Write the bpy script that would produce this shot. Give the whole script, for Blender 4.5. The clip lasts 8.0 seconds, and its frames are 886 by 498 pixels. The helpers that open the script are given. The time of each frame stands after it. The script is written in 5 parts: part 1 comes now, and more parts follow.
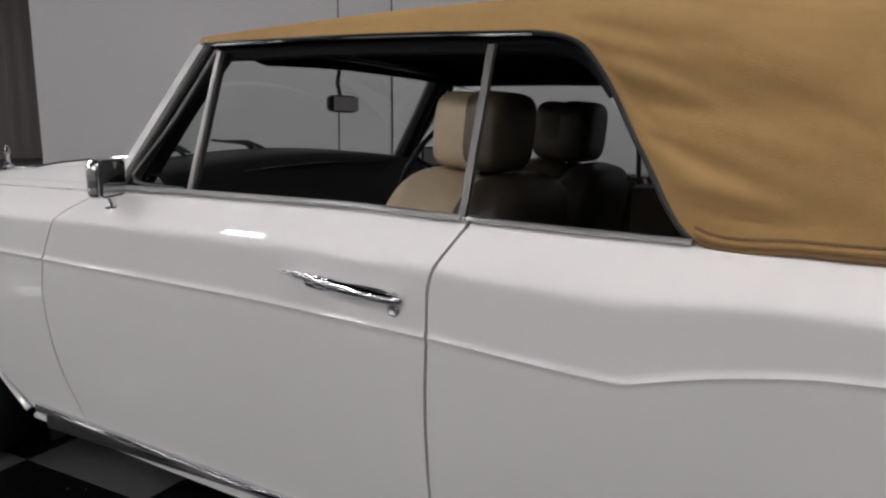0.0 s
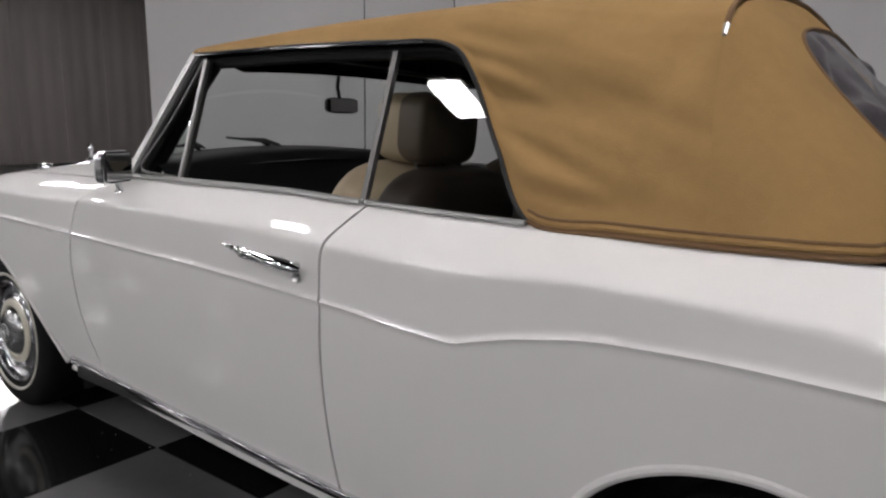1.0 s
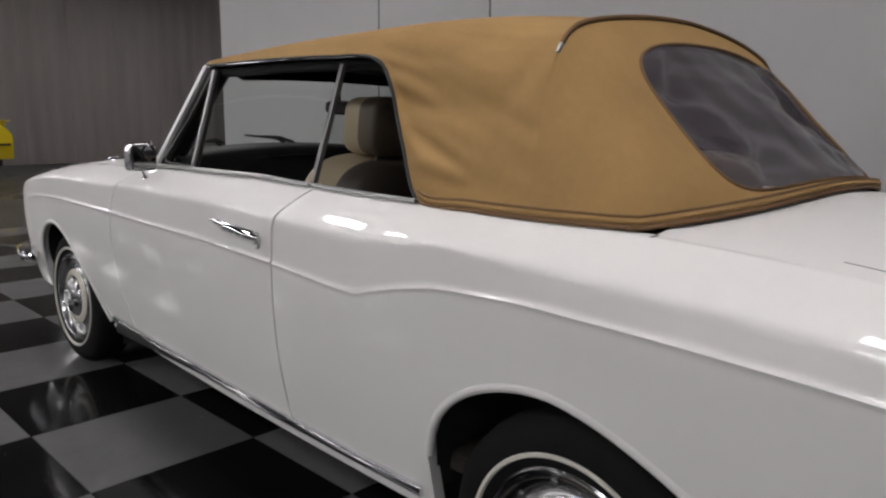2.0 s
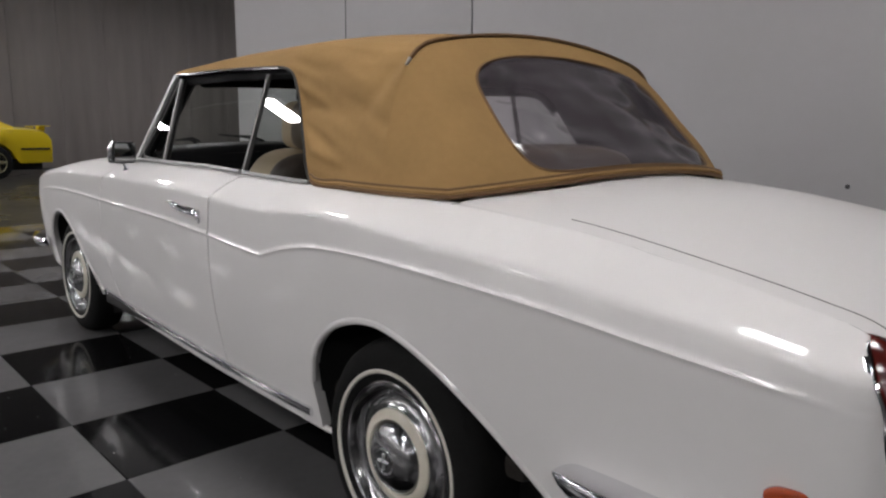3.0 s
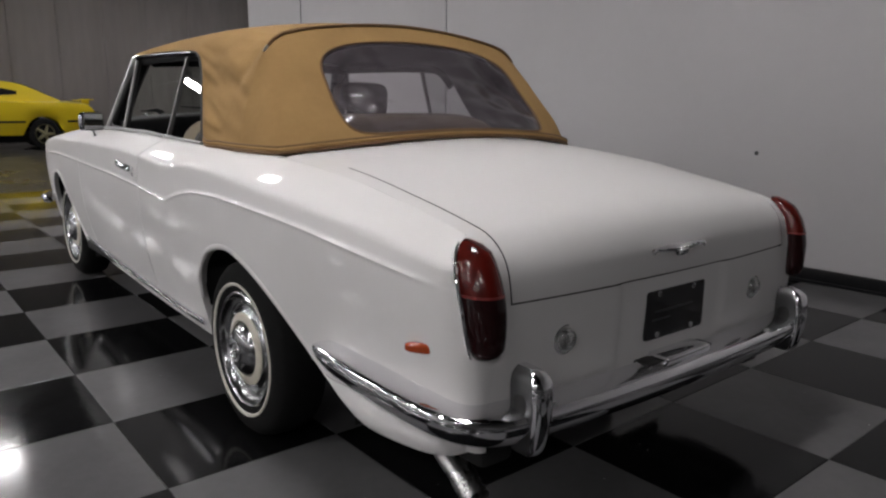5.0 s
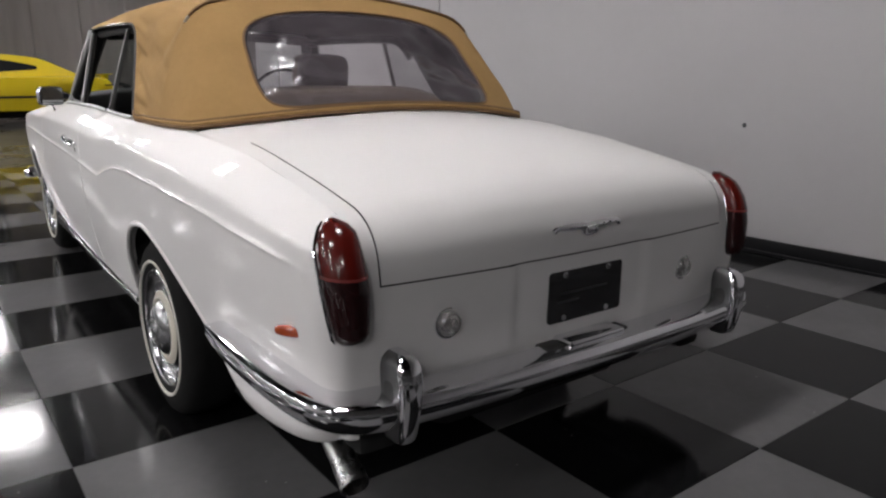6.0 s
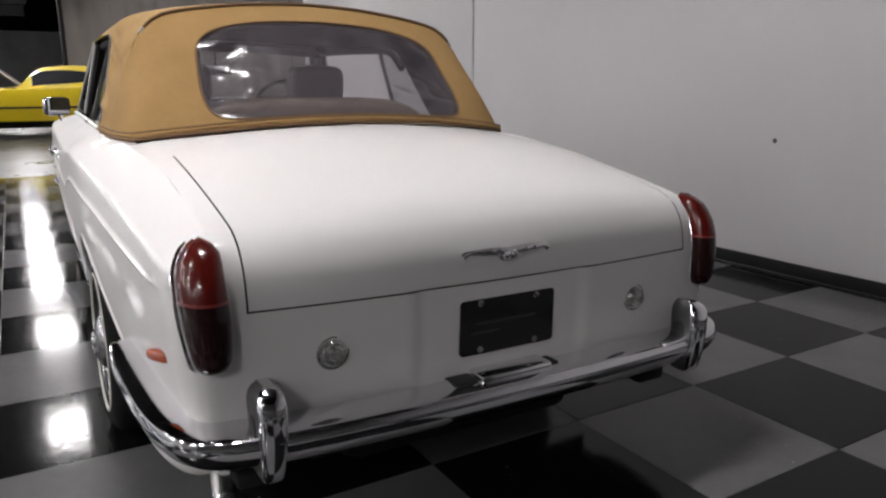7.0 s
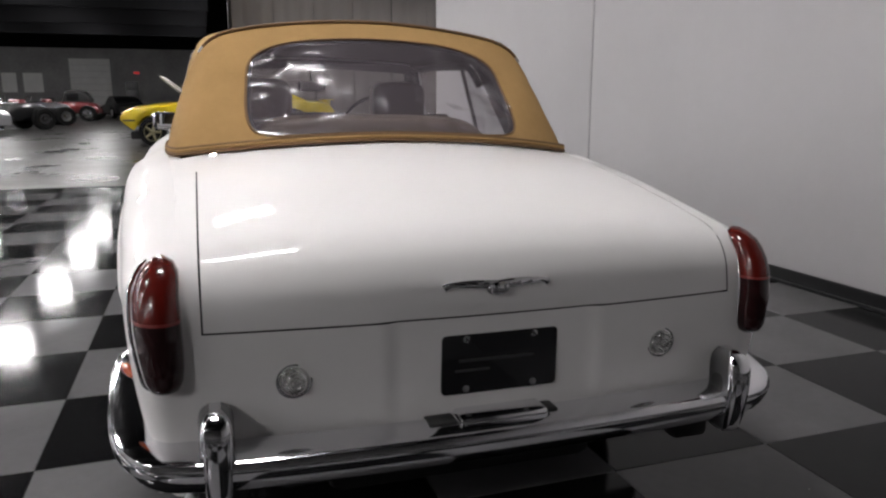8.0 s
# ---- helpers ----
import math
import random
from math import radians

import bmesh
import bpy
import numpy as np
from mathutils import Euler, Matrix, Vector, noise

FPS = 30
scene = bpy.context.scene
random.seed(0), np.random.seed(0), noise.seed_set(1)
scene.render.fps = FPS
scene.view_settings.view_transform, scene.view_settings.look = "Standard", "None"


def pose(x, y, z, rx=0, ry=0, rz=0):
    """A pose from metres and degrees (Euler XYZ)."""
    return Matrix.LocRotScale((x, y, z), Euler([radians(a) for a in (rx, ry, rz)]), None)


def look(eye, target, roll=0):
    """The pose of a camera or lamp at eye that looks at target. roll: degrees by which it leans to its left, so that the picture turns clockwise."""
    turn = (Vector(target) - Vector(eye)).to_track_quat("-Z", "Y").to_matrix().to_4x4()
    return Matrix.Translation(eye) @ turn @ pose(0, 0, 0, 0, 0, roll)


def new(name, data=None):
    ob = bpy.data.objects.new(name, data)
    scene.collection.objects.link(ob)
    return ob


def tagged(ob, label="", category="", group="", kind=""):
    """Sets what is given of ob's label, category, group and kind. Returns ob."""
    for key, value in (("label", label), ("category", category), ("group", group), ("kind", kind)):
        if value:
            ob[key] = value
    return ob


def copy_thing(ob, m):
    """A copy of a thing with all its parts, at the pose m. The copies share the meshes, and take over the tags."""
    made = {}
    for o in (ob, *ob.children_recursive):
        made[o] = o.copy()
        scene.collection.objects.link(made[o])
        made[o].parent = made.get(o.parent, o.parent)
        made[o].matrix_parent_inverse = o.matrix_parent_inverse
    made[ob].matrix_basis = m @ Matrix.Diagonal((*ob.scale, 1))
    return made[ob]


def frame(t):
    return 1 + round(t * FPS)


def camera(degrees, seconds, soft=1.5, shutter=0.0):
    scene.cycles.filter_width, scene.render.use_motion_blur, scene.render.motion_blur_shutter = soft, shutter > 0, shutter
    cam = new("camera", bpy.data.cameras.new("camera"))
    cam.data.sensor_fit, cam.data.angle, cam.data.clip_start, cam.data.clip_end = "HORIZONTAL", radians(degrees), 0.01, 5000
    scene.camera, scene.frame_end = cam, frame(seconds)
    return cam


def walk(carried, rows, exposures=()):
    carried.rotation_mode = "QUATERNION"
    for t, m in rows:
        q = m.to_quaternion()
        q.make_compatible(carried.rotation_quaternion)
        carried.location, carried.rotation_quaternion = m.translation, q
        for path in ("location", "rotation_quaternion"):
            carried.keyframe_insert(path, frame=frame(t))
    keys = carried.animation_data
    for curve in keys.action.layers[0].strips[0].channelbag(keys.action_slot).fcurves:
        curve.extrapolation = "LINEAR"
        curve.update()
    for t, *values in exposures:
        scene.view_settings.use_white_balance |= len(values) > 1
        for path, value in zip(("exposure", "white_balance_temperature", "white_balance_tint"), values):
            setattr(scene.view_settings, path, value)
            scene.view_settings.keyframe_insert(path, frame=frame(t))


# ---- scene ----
cam = camera(63.3, 8.0, soft=2.3)
PATH = [
    (0, (-0.336, -2.101, 1.246), (-1.261, -0.364, 0.884), 0.4),
    (0.5, (-0.077, -2.055, 1.23), (-1.169, -0.416, 0.885), 0.5),
    (1, (0.201, -2.026, 1.232), (-0.996, -0.463, 0.881), 0.4),
    (2.5, (1.1, -2.053, 1.219), (-0.322, -0.687, 0.881), 0.6),
    (3, (1.446, -2.052, 1.208), (0.005, -0.706, 0.874), 0.4),
    (3.5, (1.74, -2.038, 1.223), (0.277, -0.72, 0.873), 0.3),
    (4, (1.998, -2.025, 1.222), (0.516, -0.733, 0.857), 0.5),
    (4.5, (2.236, -1.994, 1.216), (0.734, -0.728, 0.841), 0.4),
    (6, (2.571, -1.532, 1.208), (1.008, -0.379, 0.728), -0.2),
    (6.5, (2.637, -1.307, 1.205), (1.033, -0.207, 0.738), -0.15),
    (7, (2.699, -1.081, 1.209), (1.019, -0.095, 0.758), -0.15),
    (7.5, (2.737, -0.848, 1.214), (0.959, -0.039, 0.786), -0.25),
    (8, (2.753, -0.659, 1.218), (0.895, -0.044, 0.806), -0.05),
]
walk(cam, [(t, look(eye, target, roll)) for t, eye, target, roll in PATH],
     [(0, -0.04), (2.5, -0.02), (4.5, -0.02), (6, 0.43), (8, 0.64)])

# ---- world and exposure ----
world = bpy.data.worlds.new("world")
scene.world = world
world.use_nodes = True
world.node_tree.nodes["Background"].inputs[0].default_value = (0.02, 0.02, 0.022, 1)
world.node_tree.nodes["Background"].inputs[1].default_value = 0.3
LAMP_POWER = 70.0


# ---- materials ----
def material(name, colour, rough=0.5, metal=0.0, coat=0.0, vary=0.0, scale=8.0, bump=0.0, bump_scale=60.0,
             rough_vary=0.0, spec=0.5, island=0.0, stretch=(1, 1, 1), detail=4.0, specks=0.0):
    m = bpy.data.materials.new(name)
    m.use_nodes = True
    nt = m.node_tree
    b = nt.nodes["Principled BSDF"]
    b.inputs["Base Color"].default_value = (*colour, 1)
    b.inputs["Roughness"].default_value = rough
    b.inputs["Metallic"].default_value = metal
    b.inputs["Coat Weight"].default_value = coat
    b.inputs["Coat Roughness"].default_value = 0.04
    b.inputs["Specular IOR Level"].default_value = spec
    co = nt.nodes.new("ShaderNodeTexCoord")
    mp = nt.nodes.new("ShaderNodeMapping")
    mp.inputs["Scale"].default_value = stretch
    nt.links.new(co.outputs["Object"], mp.inputs[0])
    if vary or rough_vary:
        n1 = nt.nodes.new("ShaderNodeTexNoise")
        n1.inputs["Scale"].default_value = scale
        n1.inputs["Detail"].default_value = detail
        nt.links.new(mp.outputs[0], n1.inputs["Vector"])
        n2 = nt.nodes.new("ShaderNodeTexNoise")
        n2.inputs["Scale"].default_value = scale * 9
        n2.inputs["Detail"].default_value = 3
        nt.links.new(mp.outputs[0], n2.inputs["Vector"])
        mix = nt.nodes.new("ShaderNodeMath")
        mix.operation = "MULTIPLY_ADD"
        mix.inputs[1].default_value = 0.4
        nt.links.new(n2.outputs["Fac"], mix.inputs[0])
        nt.links.new(n1.outputs["Fac"], mix.inputs[2])
        if vary:
            mr = nt.nodes.new("ShaderNodeMapRange")
            mr.inputs["From Min"].default_value, mr.inputs["From Max"].default_value = 0.4, 1.0
            mr.inputs["To Min"].default_value, mr.inputs["To Max"].default_value = 1 - vary, 1 + vary
            nt.links.new(mix.outputs[0], mr.inputs["Value"])
            hsv = nt.nodes.new("ShaderNodeHueSaturation")
            hsv.inputs["Color"].default_value = (*colour, 1)
            nt.links.new(mr.outputs[0], hsv.inputs["Value"])
            last = hsv.outputs[0]
            if island:
                info = nt.nodes.new("ShaderNodeObjectInfo")
                mr3 = nt.nodes.new("ShaderNodeMapRange")
                mr3.inputs["To Min"].default_value, mr3.inputs["To Max"].default_value = 1 - island, 1 + island
                nt.links.new(info.outputs["Random"], mr3.inputs["Value"])
                h2 = nt.nodes.new("ShaderNodeHueSaturation")
                nt.links.new(last, h2.inputs["Color"])
                nt.links.new(mr3.outputs[0], h2.inputs["Value"])
                last = h2.outputs[0]
            nt.links.new(last, b.inputs["Base Color"])
        if rough_vary:
            mr2 = nt.nodes.new("ShaderNodeMapRange")
            mr2.inputs["From Min"].default_value, mr2.inputs["From Max"].default_value = 0.4, 1.0
            mr2.inputs["To Min"].default_value = max(0.0, rough - rough_vary)
            mr2.inputs["To Max"].default_value = rough + rough_vary
            nt.links.new(mix.outputs[0], mr2.inputs["Value"])
            nt.links.new(mr2.outputs[0], b.inputs["Roughness"])
    if specks:
        place = nt.nodes.new("ShaderNodeNewGeometry")
        cells = nt.nodes.new("ShaderNodeTexVoronoi")
        cells.inputs["Scale"].default_value = 17.0
        nt.links.new(place.outputs["Position"], cells.inputs["Vector"])
        dot = nt.nodes.new("ShaderNodeMath")
        dot.operation = "LESS_THAN"
        dot.inputs[1].default_value = 0.045
        nt.links.new(cells.outputs["Distance"], dot.inputs[0])
        cloud = nt.nodes.new("ShaderNodeTexNoise")
        cloud.inputs["Scale"].default_value = 1.6
        nt.links.new(place.outputs["Position"], cloud.inputs["Vector"])
        some = nt.nodes.new("ShaderNodeMath")
        some.operation = "GREATER_THAN"
        some.inputs[1].default_value = 0.56
        nt.links.new(cloud.outputs["Fac"], some.inputs[0])
        both = nt.nodes.new("ShaderNodeMath")
        both.operation = "MULTIPLY"
        nt.links.new(dot.outputs[0], both.inputs[0])
        nt.links.new(some.outputs[0], both.inputs[1])
        dust = nt.nodes.new("ShaderNodeMix")
        dust.data_type = "RGBA"
        nt.links.new(both.outputs[0], dust.inputs["Factor"])
        nt.links.new(last, dust.inputs["A"])
        dust.inputs["B"].default_value = (specks, specks, specks, 1)
        nt.links.new(dust.outputs["Result"], b.inputs["Base Color"])
    if bump:
        n3 = nt.nodes.new("ShaderNodeTexNoise")
        n3.inputs["Scale"].default_value = bump_scale
        n3.inputs["Detail"].default_value = 3
        nt.links.new(mp.outputs[0], n3.inputs["Vector"])
        bp = nt.nodes.new("ShaderNodeBump")
        bp.inputs["Strength"].default_value = 1.0
        bp.inputs["Distance"].default_value = bump
        nt.links.new(n3.outputs["Fac"], bp.inputs["Height"])
        nt.links.new(bp.outputs[0], b.inputs["Normal"])
    return m


def glass(name, colour, rough=0.0, haze=0.0, haze_colour=(0.3, 0.3, 0.3), ripple=0.0):
    """Thin clear sheet: tinted see-through with a gloss by Fresnel, and a little haze."""
    m = bpy.data.materials.new(name)
    m.use_nodes = True
    nt = m.node_tree
    nt.nodes.remove(nt.nodes["Principled BSDF"])
    out = nt.nodes["Material Output"]
    clear = nt.nodes.new("ShaderNodeBsdfTransparent")
    clear.inputs[0].default_value = (*colour, 1)
    dull = nt.nodes.new("ShaderNodeBsdfDiffuse")
    dull.inputs[0].default_value = (*haze_colour, 1)
    mix1 = nt.nodes.new("ShaderNodeMixShader")
    mix1.inputs[0].default_value = haze
    nt.links.new(clear.outputs[0], mix1.inputs[1])
    nt.links.new(dull.outputs[0], mix1.inputs[2])
    shine = nt.nodes.new("ShaderNodeBsdfGlossy")
    shine.inputs["Roughness"].default_value = rough
    fres = nt.nodes.new("ShaderNodeFresnel")
    fres.inputs[0].default_value = 1.5
    mix2 = nt.nodes.new("ShaderNodeMixShader")
    nt.links.new(fres.outputs[0], mix2.inputs[0])
    nt.links.new(mix1.outputs[0], mix2.inputs[1])
    nt.links.new(shine.outputs[0], mix2.inputs[2])
    nt.links.new(mix2.outputs[0], out.inputs[0])
    if ripple:
        co = nt.nodes.new("ShaderNodeTexCoord")
        n = nt.nodes.new("ShaderNodeTexNoise")
        n.inputs["Scale"].default_value = 5.0
        n.inputs["Detail"].default_value = 1.5
        creased = nt.nodes.new("ShaderNodeMapping")
        creased.inputs["Scale"].default_value = (1.0, 0.45, 1.5)
        creased.inputs["Rotation"].default_value = (0.25, 0.0, 0.0)
        nt.links.new(co.outputs["Object"], creased.inputs[0])
        nt.links.new(creased.outputs[0], n.inputs["Vector"])
        bp = nt.nodes.new("ShaderNodeBump")
        bp.inputs["Distance"].default_value = ripple
        nt.links.new(n.outputs["Fac"], bp.inputs["Height"])
        nt.links.new(bp.outputs[0], shine.inputs["Normal"])
        nt.links.new(bp.outputs[0], fres.inputs["Normal"])
    return m


def glowing(name, colour, strength):
    m = bpy.data.materials.new(name)
    m.use_nodes = True
    b = m.node_tree.nodes["Principled BSDF"]
    b.inputs["Base Color"].default_value = (*colour, 1)
    b.inputs["Emission Color"].default_value = (*colour, 1)
    b.inputs["Emission Strength"].default_value = strength
    return m


PAINT = material("white_paint", (0.74, 0.725, 0.72), 0.5, coat=0.44, spec=0.10, vary=0.015, scale=3, rough_vary=0.03)
CANVAS = material("tan_canvas", (0.338, 0.209, 0.086), 0.92, vary=0.10, scale=5, bump=0.0012, bump_scale=420, spec=0.2)
CANVAS_EDGE = material("brown_binding", (0.16, 0.09, 0.04), 0.85, vary=0.1, bump=0.0006, bump_scale=500)
LINING = material("dark_lining", (0.018, 0.017, 0.017), 0.95, vary=0.15, bump=0.001, bump_scale=300, spec=0.2)
CHROME = material("chrome", (0.78, 0.78, 0.80), 0.09, metal=1.0, rough_vary=0.04, scale=14)
WHEEL_CHROME = material("wheel_chrome", (0.33, 0.33, 0.335), 0.21, metal=1.0, rough_vary=0.05, scale=18)
DARK_TRIM = material("dull_grey_trim", (0.14, 0.138, 0.135), 0.4, metal=0.8, rough_vary=0.05, scale=40)
SATIN = material("satin_aluminium", (0.42, 0.42, 0.415), 0.38, metal=0.9, rough_vary=0.05, scale=40)
STEEL = material("brushed_steel", (0.55, 0.55, 0.55), 0.28, metal=1.0, rough_vary=0.08, scale=30)
RUBBER = material("tyre_rubber", (0.009, 0.009, 0.009), 0.85, spec=0.12, vary=0.15, scale=20, bump=0.001, bump_scale=120)
SEAL = material("black_seal", (0.012, 0.012, 0.012), 0.55)
DULL_METAL = material("dull_grey_metal", (0.07, 0.07, 0.072), 0.32, metal=0.5, rough_vary=0.06, scale=20)
WHITEWALL = material("whitewall", (0.62, 0.60, 0.54), 0.6, vary=0.06, scale=15)
CREAM = material("cream_enamel", (0.66, 0.62, 0.52), 0.3, coat=0.6, vary=0.03)
UNDER = material("underbody_black", (0.010, 0.010, 0.010), 0.85, vary=0.2, bump=0.002, bump_scale=40)
LEATHER = material("tan_leather", (0.45, 0.36, 0.245), 0.5, vary=0.08, scale=10, bump=0.0012, bump_scale=200)
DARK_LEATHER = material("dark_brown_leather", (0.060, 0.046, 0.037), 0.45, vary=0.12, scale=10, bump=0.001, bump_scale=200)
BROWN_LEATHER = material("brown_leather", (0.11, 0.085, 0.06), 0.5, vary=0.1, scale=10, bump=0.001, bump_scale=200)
DASH = material("black_vinyl", (0.008, 0.008, 0.009), 0.55, spec=0.25, vary=0.1, bump=0.0008, bump_scale=260)
CARPET = material("dark_carpet", (0.03, 0.026, 0.022), 0.98, vary=0.2, bump=0.004, bump_scale=160)
RED_LENS = material("red_lens", (0.075, 0.006, 0.004), 0.20, coat=0.2, spec=0.35, vary=0.2, scale=60, stretch=(1, 1, 0.2))
DARK_RED_LENS = material("dark_red_lens", (0.014, 0.0025, 0.003), 0.20, coat=0.2, spec=0.3, vary=0.2, scale=60)
LENS_JOINT = material("lens_joint", (0.16, 0.02, 0.018), 0.3, coat=0.2)
AMBER_LENS = material("amber_lens", (0.40, 0.055, 0.010), 0.15, coat=1.0, vary=0.15, scale=50)
CLEAR_LENS = material("clear_lens", (0.52, 0.52, 0.51), 0.16, metal=0.75, coat=1.0, vary=0.25, scale=40, bump=0.006, bump_scale=60)
PLATE = material("black_plate", (0.008, 0.008, 0.009), 0.25, coat=0.4)
PLATE_INK = material("grey_ink", (0.035, 0.035, 0.035), 0.4)
WINDOW = glass("window_glass", (0.80, 0.84, 0.82))
SMOKED = glass("quarter_glass", (0.72, 0.74, 0.73))
VINYL = glass("clear_vinyl", (0.75, 0.73, 0.75), rough=0.19, haze=0.15, haze_colour=(0.40, 0.345, 0.39), ripple=0.06)
MIRROR = material("mirror_glass", (0.85, 0.85, 0.86), 0.02, metal=1.0)
WALL_WHITE = material("painted_wall", (0.47, 0.46, 0.47), 0.55, vary=0.035, scale=1.2, bump=0.0008, bump_scale=90)
WALL_GREY = material("grey_panel", (0.158, 0.142, 0.135), 0.6, vary=0.22, scale=0.7, stretch=(1, 1, 0.15), bump=0.003, bump_scale=4)
WALL_DARK = material("dark_wall", (0.34, 0.337, 0.34), 0.8, vary=0.25, scale=0.6)
WALL_BACK = material("grey_back_wall", (0.31, 0.307, 0.31), 0.8, vary=0.25, scale=0.6)
WALL_BLACK = material("charcoal_wall", (0.11, 0.109, 0.11), 0.8, vary=0.25, scale=0.6)
CEILING = material("black_ceiling", (0.006, 0.006, 0.0065), 0.95, vary=0.2, scale=0.5, spec=0.03)
BASEBOARD = material("black_baseboard", (0.008, 0.008, 0.009), 0.3, vary=0.2, scale=6)
TILE_DARK = material("black_tile", (0.0065, 0.0065, 0.0069), 0.10, vary=0.3, scale=3, rough_vary=0.04, bump=0.0003, bump_scale=25, island=0.15, spec=0.10, specks=0.30)
TILE_LIGHT = material("grey_tile", (0.106, 0.105, 0.108), 0.10, vary=0.12, scale=3, rough_vary=0.04, bump=0.0003, bump_scale=25, island=0.10, spec=0.10, specks=0.32)
EPOXY = material("grey_epoxy", (0.030, 0.029, 0.028), 0.30, vary=0.25, scale=0.8, rough_vary=0.06, bump=0.0006, bump_scale=10, spec=0.09)
YELLOW = material("yellow_paint", (0.62, 0.46, 0.01), 0.3, coat=1.0, vary=0.03, scale=3)
BLACK_PAINT = material("black_paint", (0.01, 0.01, 0.011), 0.3, coat=1.0)
RED_PAINT = material("red_paint", (0.13, 0.007, 0.008), 0.3, coat=1.0)
RIM = material("gilt_grey_alloy", (0.20, 0.185, 0.11), 0.4, metal=0.6, rough_vary=0.05, scale=10)
PRIMER = material("pale_grey_primer", (0.36, 0.34, 0.30), 0.35, vary=0.1, scale=8)
SILVER = material("silver_paint", (0.5, 0.5, 0.52), 0.35, metal=0.6, coat=1.0)
TINT = material("dark_glass", (0.01, 0.010, 0.011), 0.3, spec=0.08)
DOOR_GREY = material("grey_door", (0.82, 0.82, 0.81), 0.6, vary=0.08, scale=2)
BOARD = material("pale_board", (0.85, 0.85, 0.84), 0.6, vary=0.06, scale=2)
HOUSING = material("white_enamel", (0.6, 0.6, 0.6), 0.5)
LAMP_GLOW = glowing("lamp_diffuser", (1.0, 0.972, 0.976), LAMP_POWER)
EXIT_GLOW = glowing("red_sign_glow", (1.0, 0.05, 0.06), 0.13)

ORIGIN = {}


# ---- mesh helpers ----
def thing(name, x=0, y=0, z=0, label="", category="", group="", kind=""):
    ob = new(name)
    ob.location = (x, y, z)
    ORIGIN[ob.name] = Vector((x, y, z))
    return tagged(ob, label, category, group, kind)


def finish(name, bm, mat, angle=35):
    me = bpy.data.meshes.new(name)
    bmesh.ops.recalc_face_normals(bm, faces=bm.faces[:]) if len(bm.faces) < 20000 else None
    bm.to_mesh(me)
    bm.free()
    for m in (mat if isinstance(mat, (list, tuple)) else (mat,)):
        me.materials.append(m)
    me.polygons.foreach_set("use_smooth", [True] * len(me.polygons))
    me.set_sharp_from_angle(angle=radians(angle))
    return me


def part(name, bm, mat, parent, label="", angle=35, facing=None):
    """Links a bmesh, given in the world's metres, as one mesh under a thing or a part. facing: the side a pane's face looks to."""
    o = ORIGIN[parent.name]
    bmesh.ops.translate(bm, vec=-o, verts=bm.verts[:])
    ob = new(name, finish(name, bm, mat, angle))
    if facing:
        total = sum((p.normal * p.area for p in ob.data.polygons), Vector())
        if total.dot(Vector(facing)) < 0:
            ob.data.flip_normals()
    ob.parent = parent
    ORIGIN[ob.name] = o
    return tagged(ob, label)


def solo(name, bm, mat, label, category, group="", kind="", angle=35):
    """A thing that is one mesh, with its origin at the middle of its foot."""
    lo = [min(v.co[i] for v in bm.verts) for i in range(3)]
    hi = [max(v.co[i] for v in bm.verts) for i in range(3)]
    o = Vector(((lo[0] + hi[0]) / 2, (lo[1] + hi[1]) / 2, lo[2]))
    bmesh.ops.translate(bm, vec=-o, verts=bm.verts[:])
    ob = new(name, finish(name, bm, mat, angle))
    ob.location = o
    ORIGIN[ob.name] = o
    return tagged(ob, label, category, group, kind)


def box(bm, lo, hi, bevel=0.0, segments=2):
    r = bmesh.ops.create_cube(bm, size=1.0)
    vs = r["verts"]
    for v in vs:
        v.co = Vector([lo[i] + (v.co[i] + 0.5) * (hi[i] - lo[i]) for i in range(3)])
    if bevel:
        es = list({e for v in vs for e in v.link_edges})
        bmesh.ops.bevel(bm, geom=es, offset=bevel, segments=segments, affect="EDGES", profile=0.5)
    return bm


def patch(bm, f, us, vs, flip=False):
    """A grid of quads over f(u, v)."""
    rows = [[bm.verts.new(f(u, v)) for v in vs] for u in us]
    for i in range(len(us) - 1):
        for j in range(len(vs) - 1):
            q = [rows[i][j], rows[i + 1][j], rows[i + 1][j + 1], rows[i][j + 1]]
            bm.faces.new(q[::-1] if flip else q)
    return rows


def tube(bm, pts, radius, n=8, closed=False, squash=1.0, cap=True):
    """A round bar along points; radius may be a list."""
    pts = [Vector(p) for p in pts]
    rad = radius if isinstance(radius, (list, tuple)) else [radius] * len(pts)
    rings, side = [], None
    for i, p in enumerate(pts):
        a = pts[(i - 1) % len(pts)] if (closed or i) else p
        b = pts[(i + 1) % len(pts)] if (closed or i < len(pts) - 1) else p
        d = (b - a).normalized()
        if side is None:
            side = d.cross(Vector((0, 0, 1)))
            if side.length < 1e-3:
                side = d.cross(Vector((0, 1, 0)))
        side = (side - side.dot(d) * d).normalized()
        up = side.cross(d)
        rings.append([bm.verts.new(p + rad[i] * (math.cos(2 * math.pi * k / n) * side * squash + math.sin(2 * math.pi * k / n) * up)) for k in range(n)])
    m = len(rings)
    for i in range(m if closed else m - 1):
        for k in range(n):
            bm.faces.new([rings[i][k], rings[i][(k + 1) % n], rings[(i + 1) % m][(k + 1) % n], rings[(i + 1) % m][k]])
    if cap and not closed:
        bm.faces.new(rings[0])
        bm.faces.new(rings[-1][::-1])
    return bm


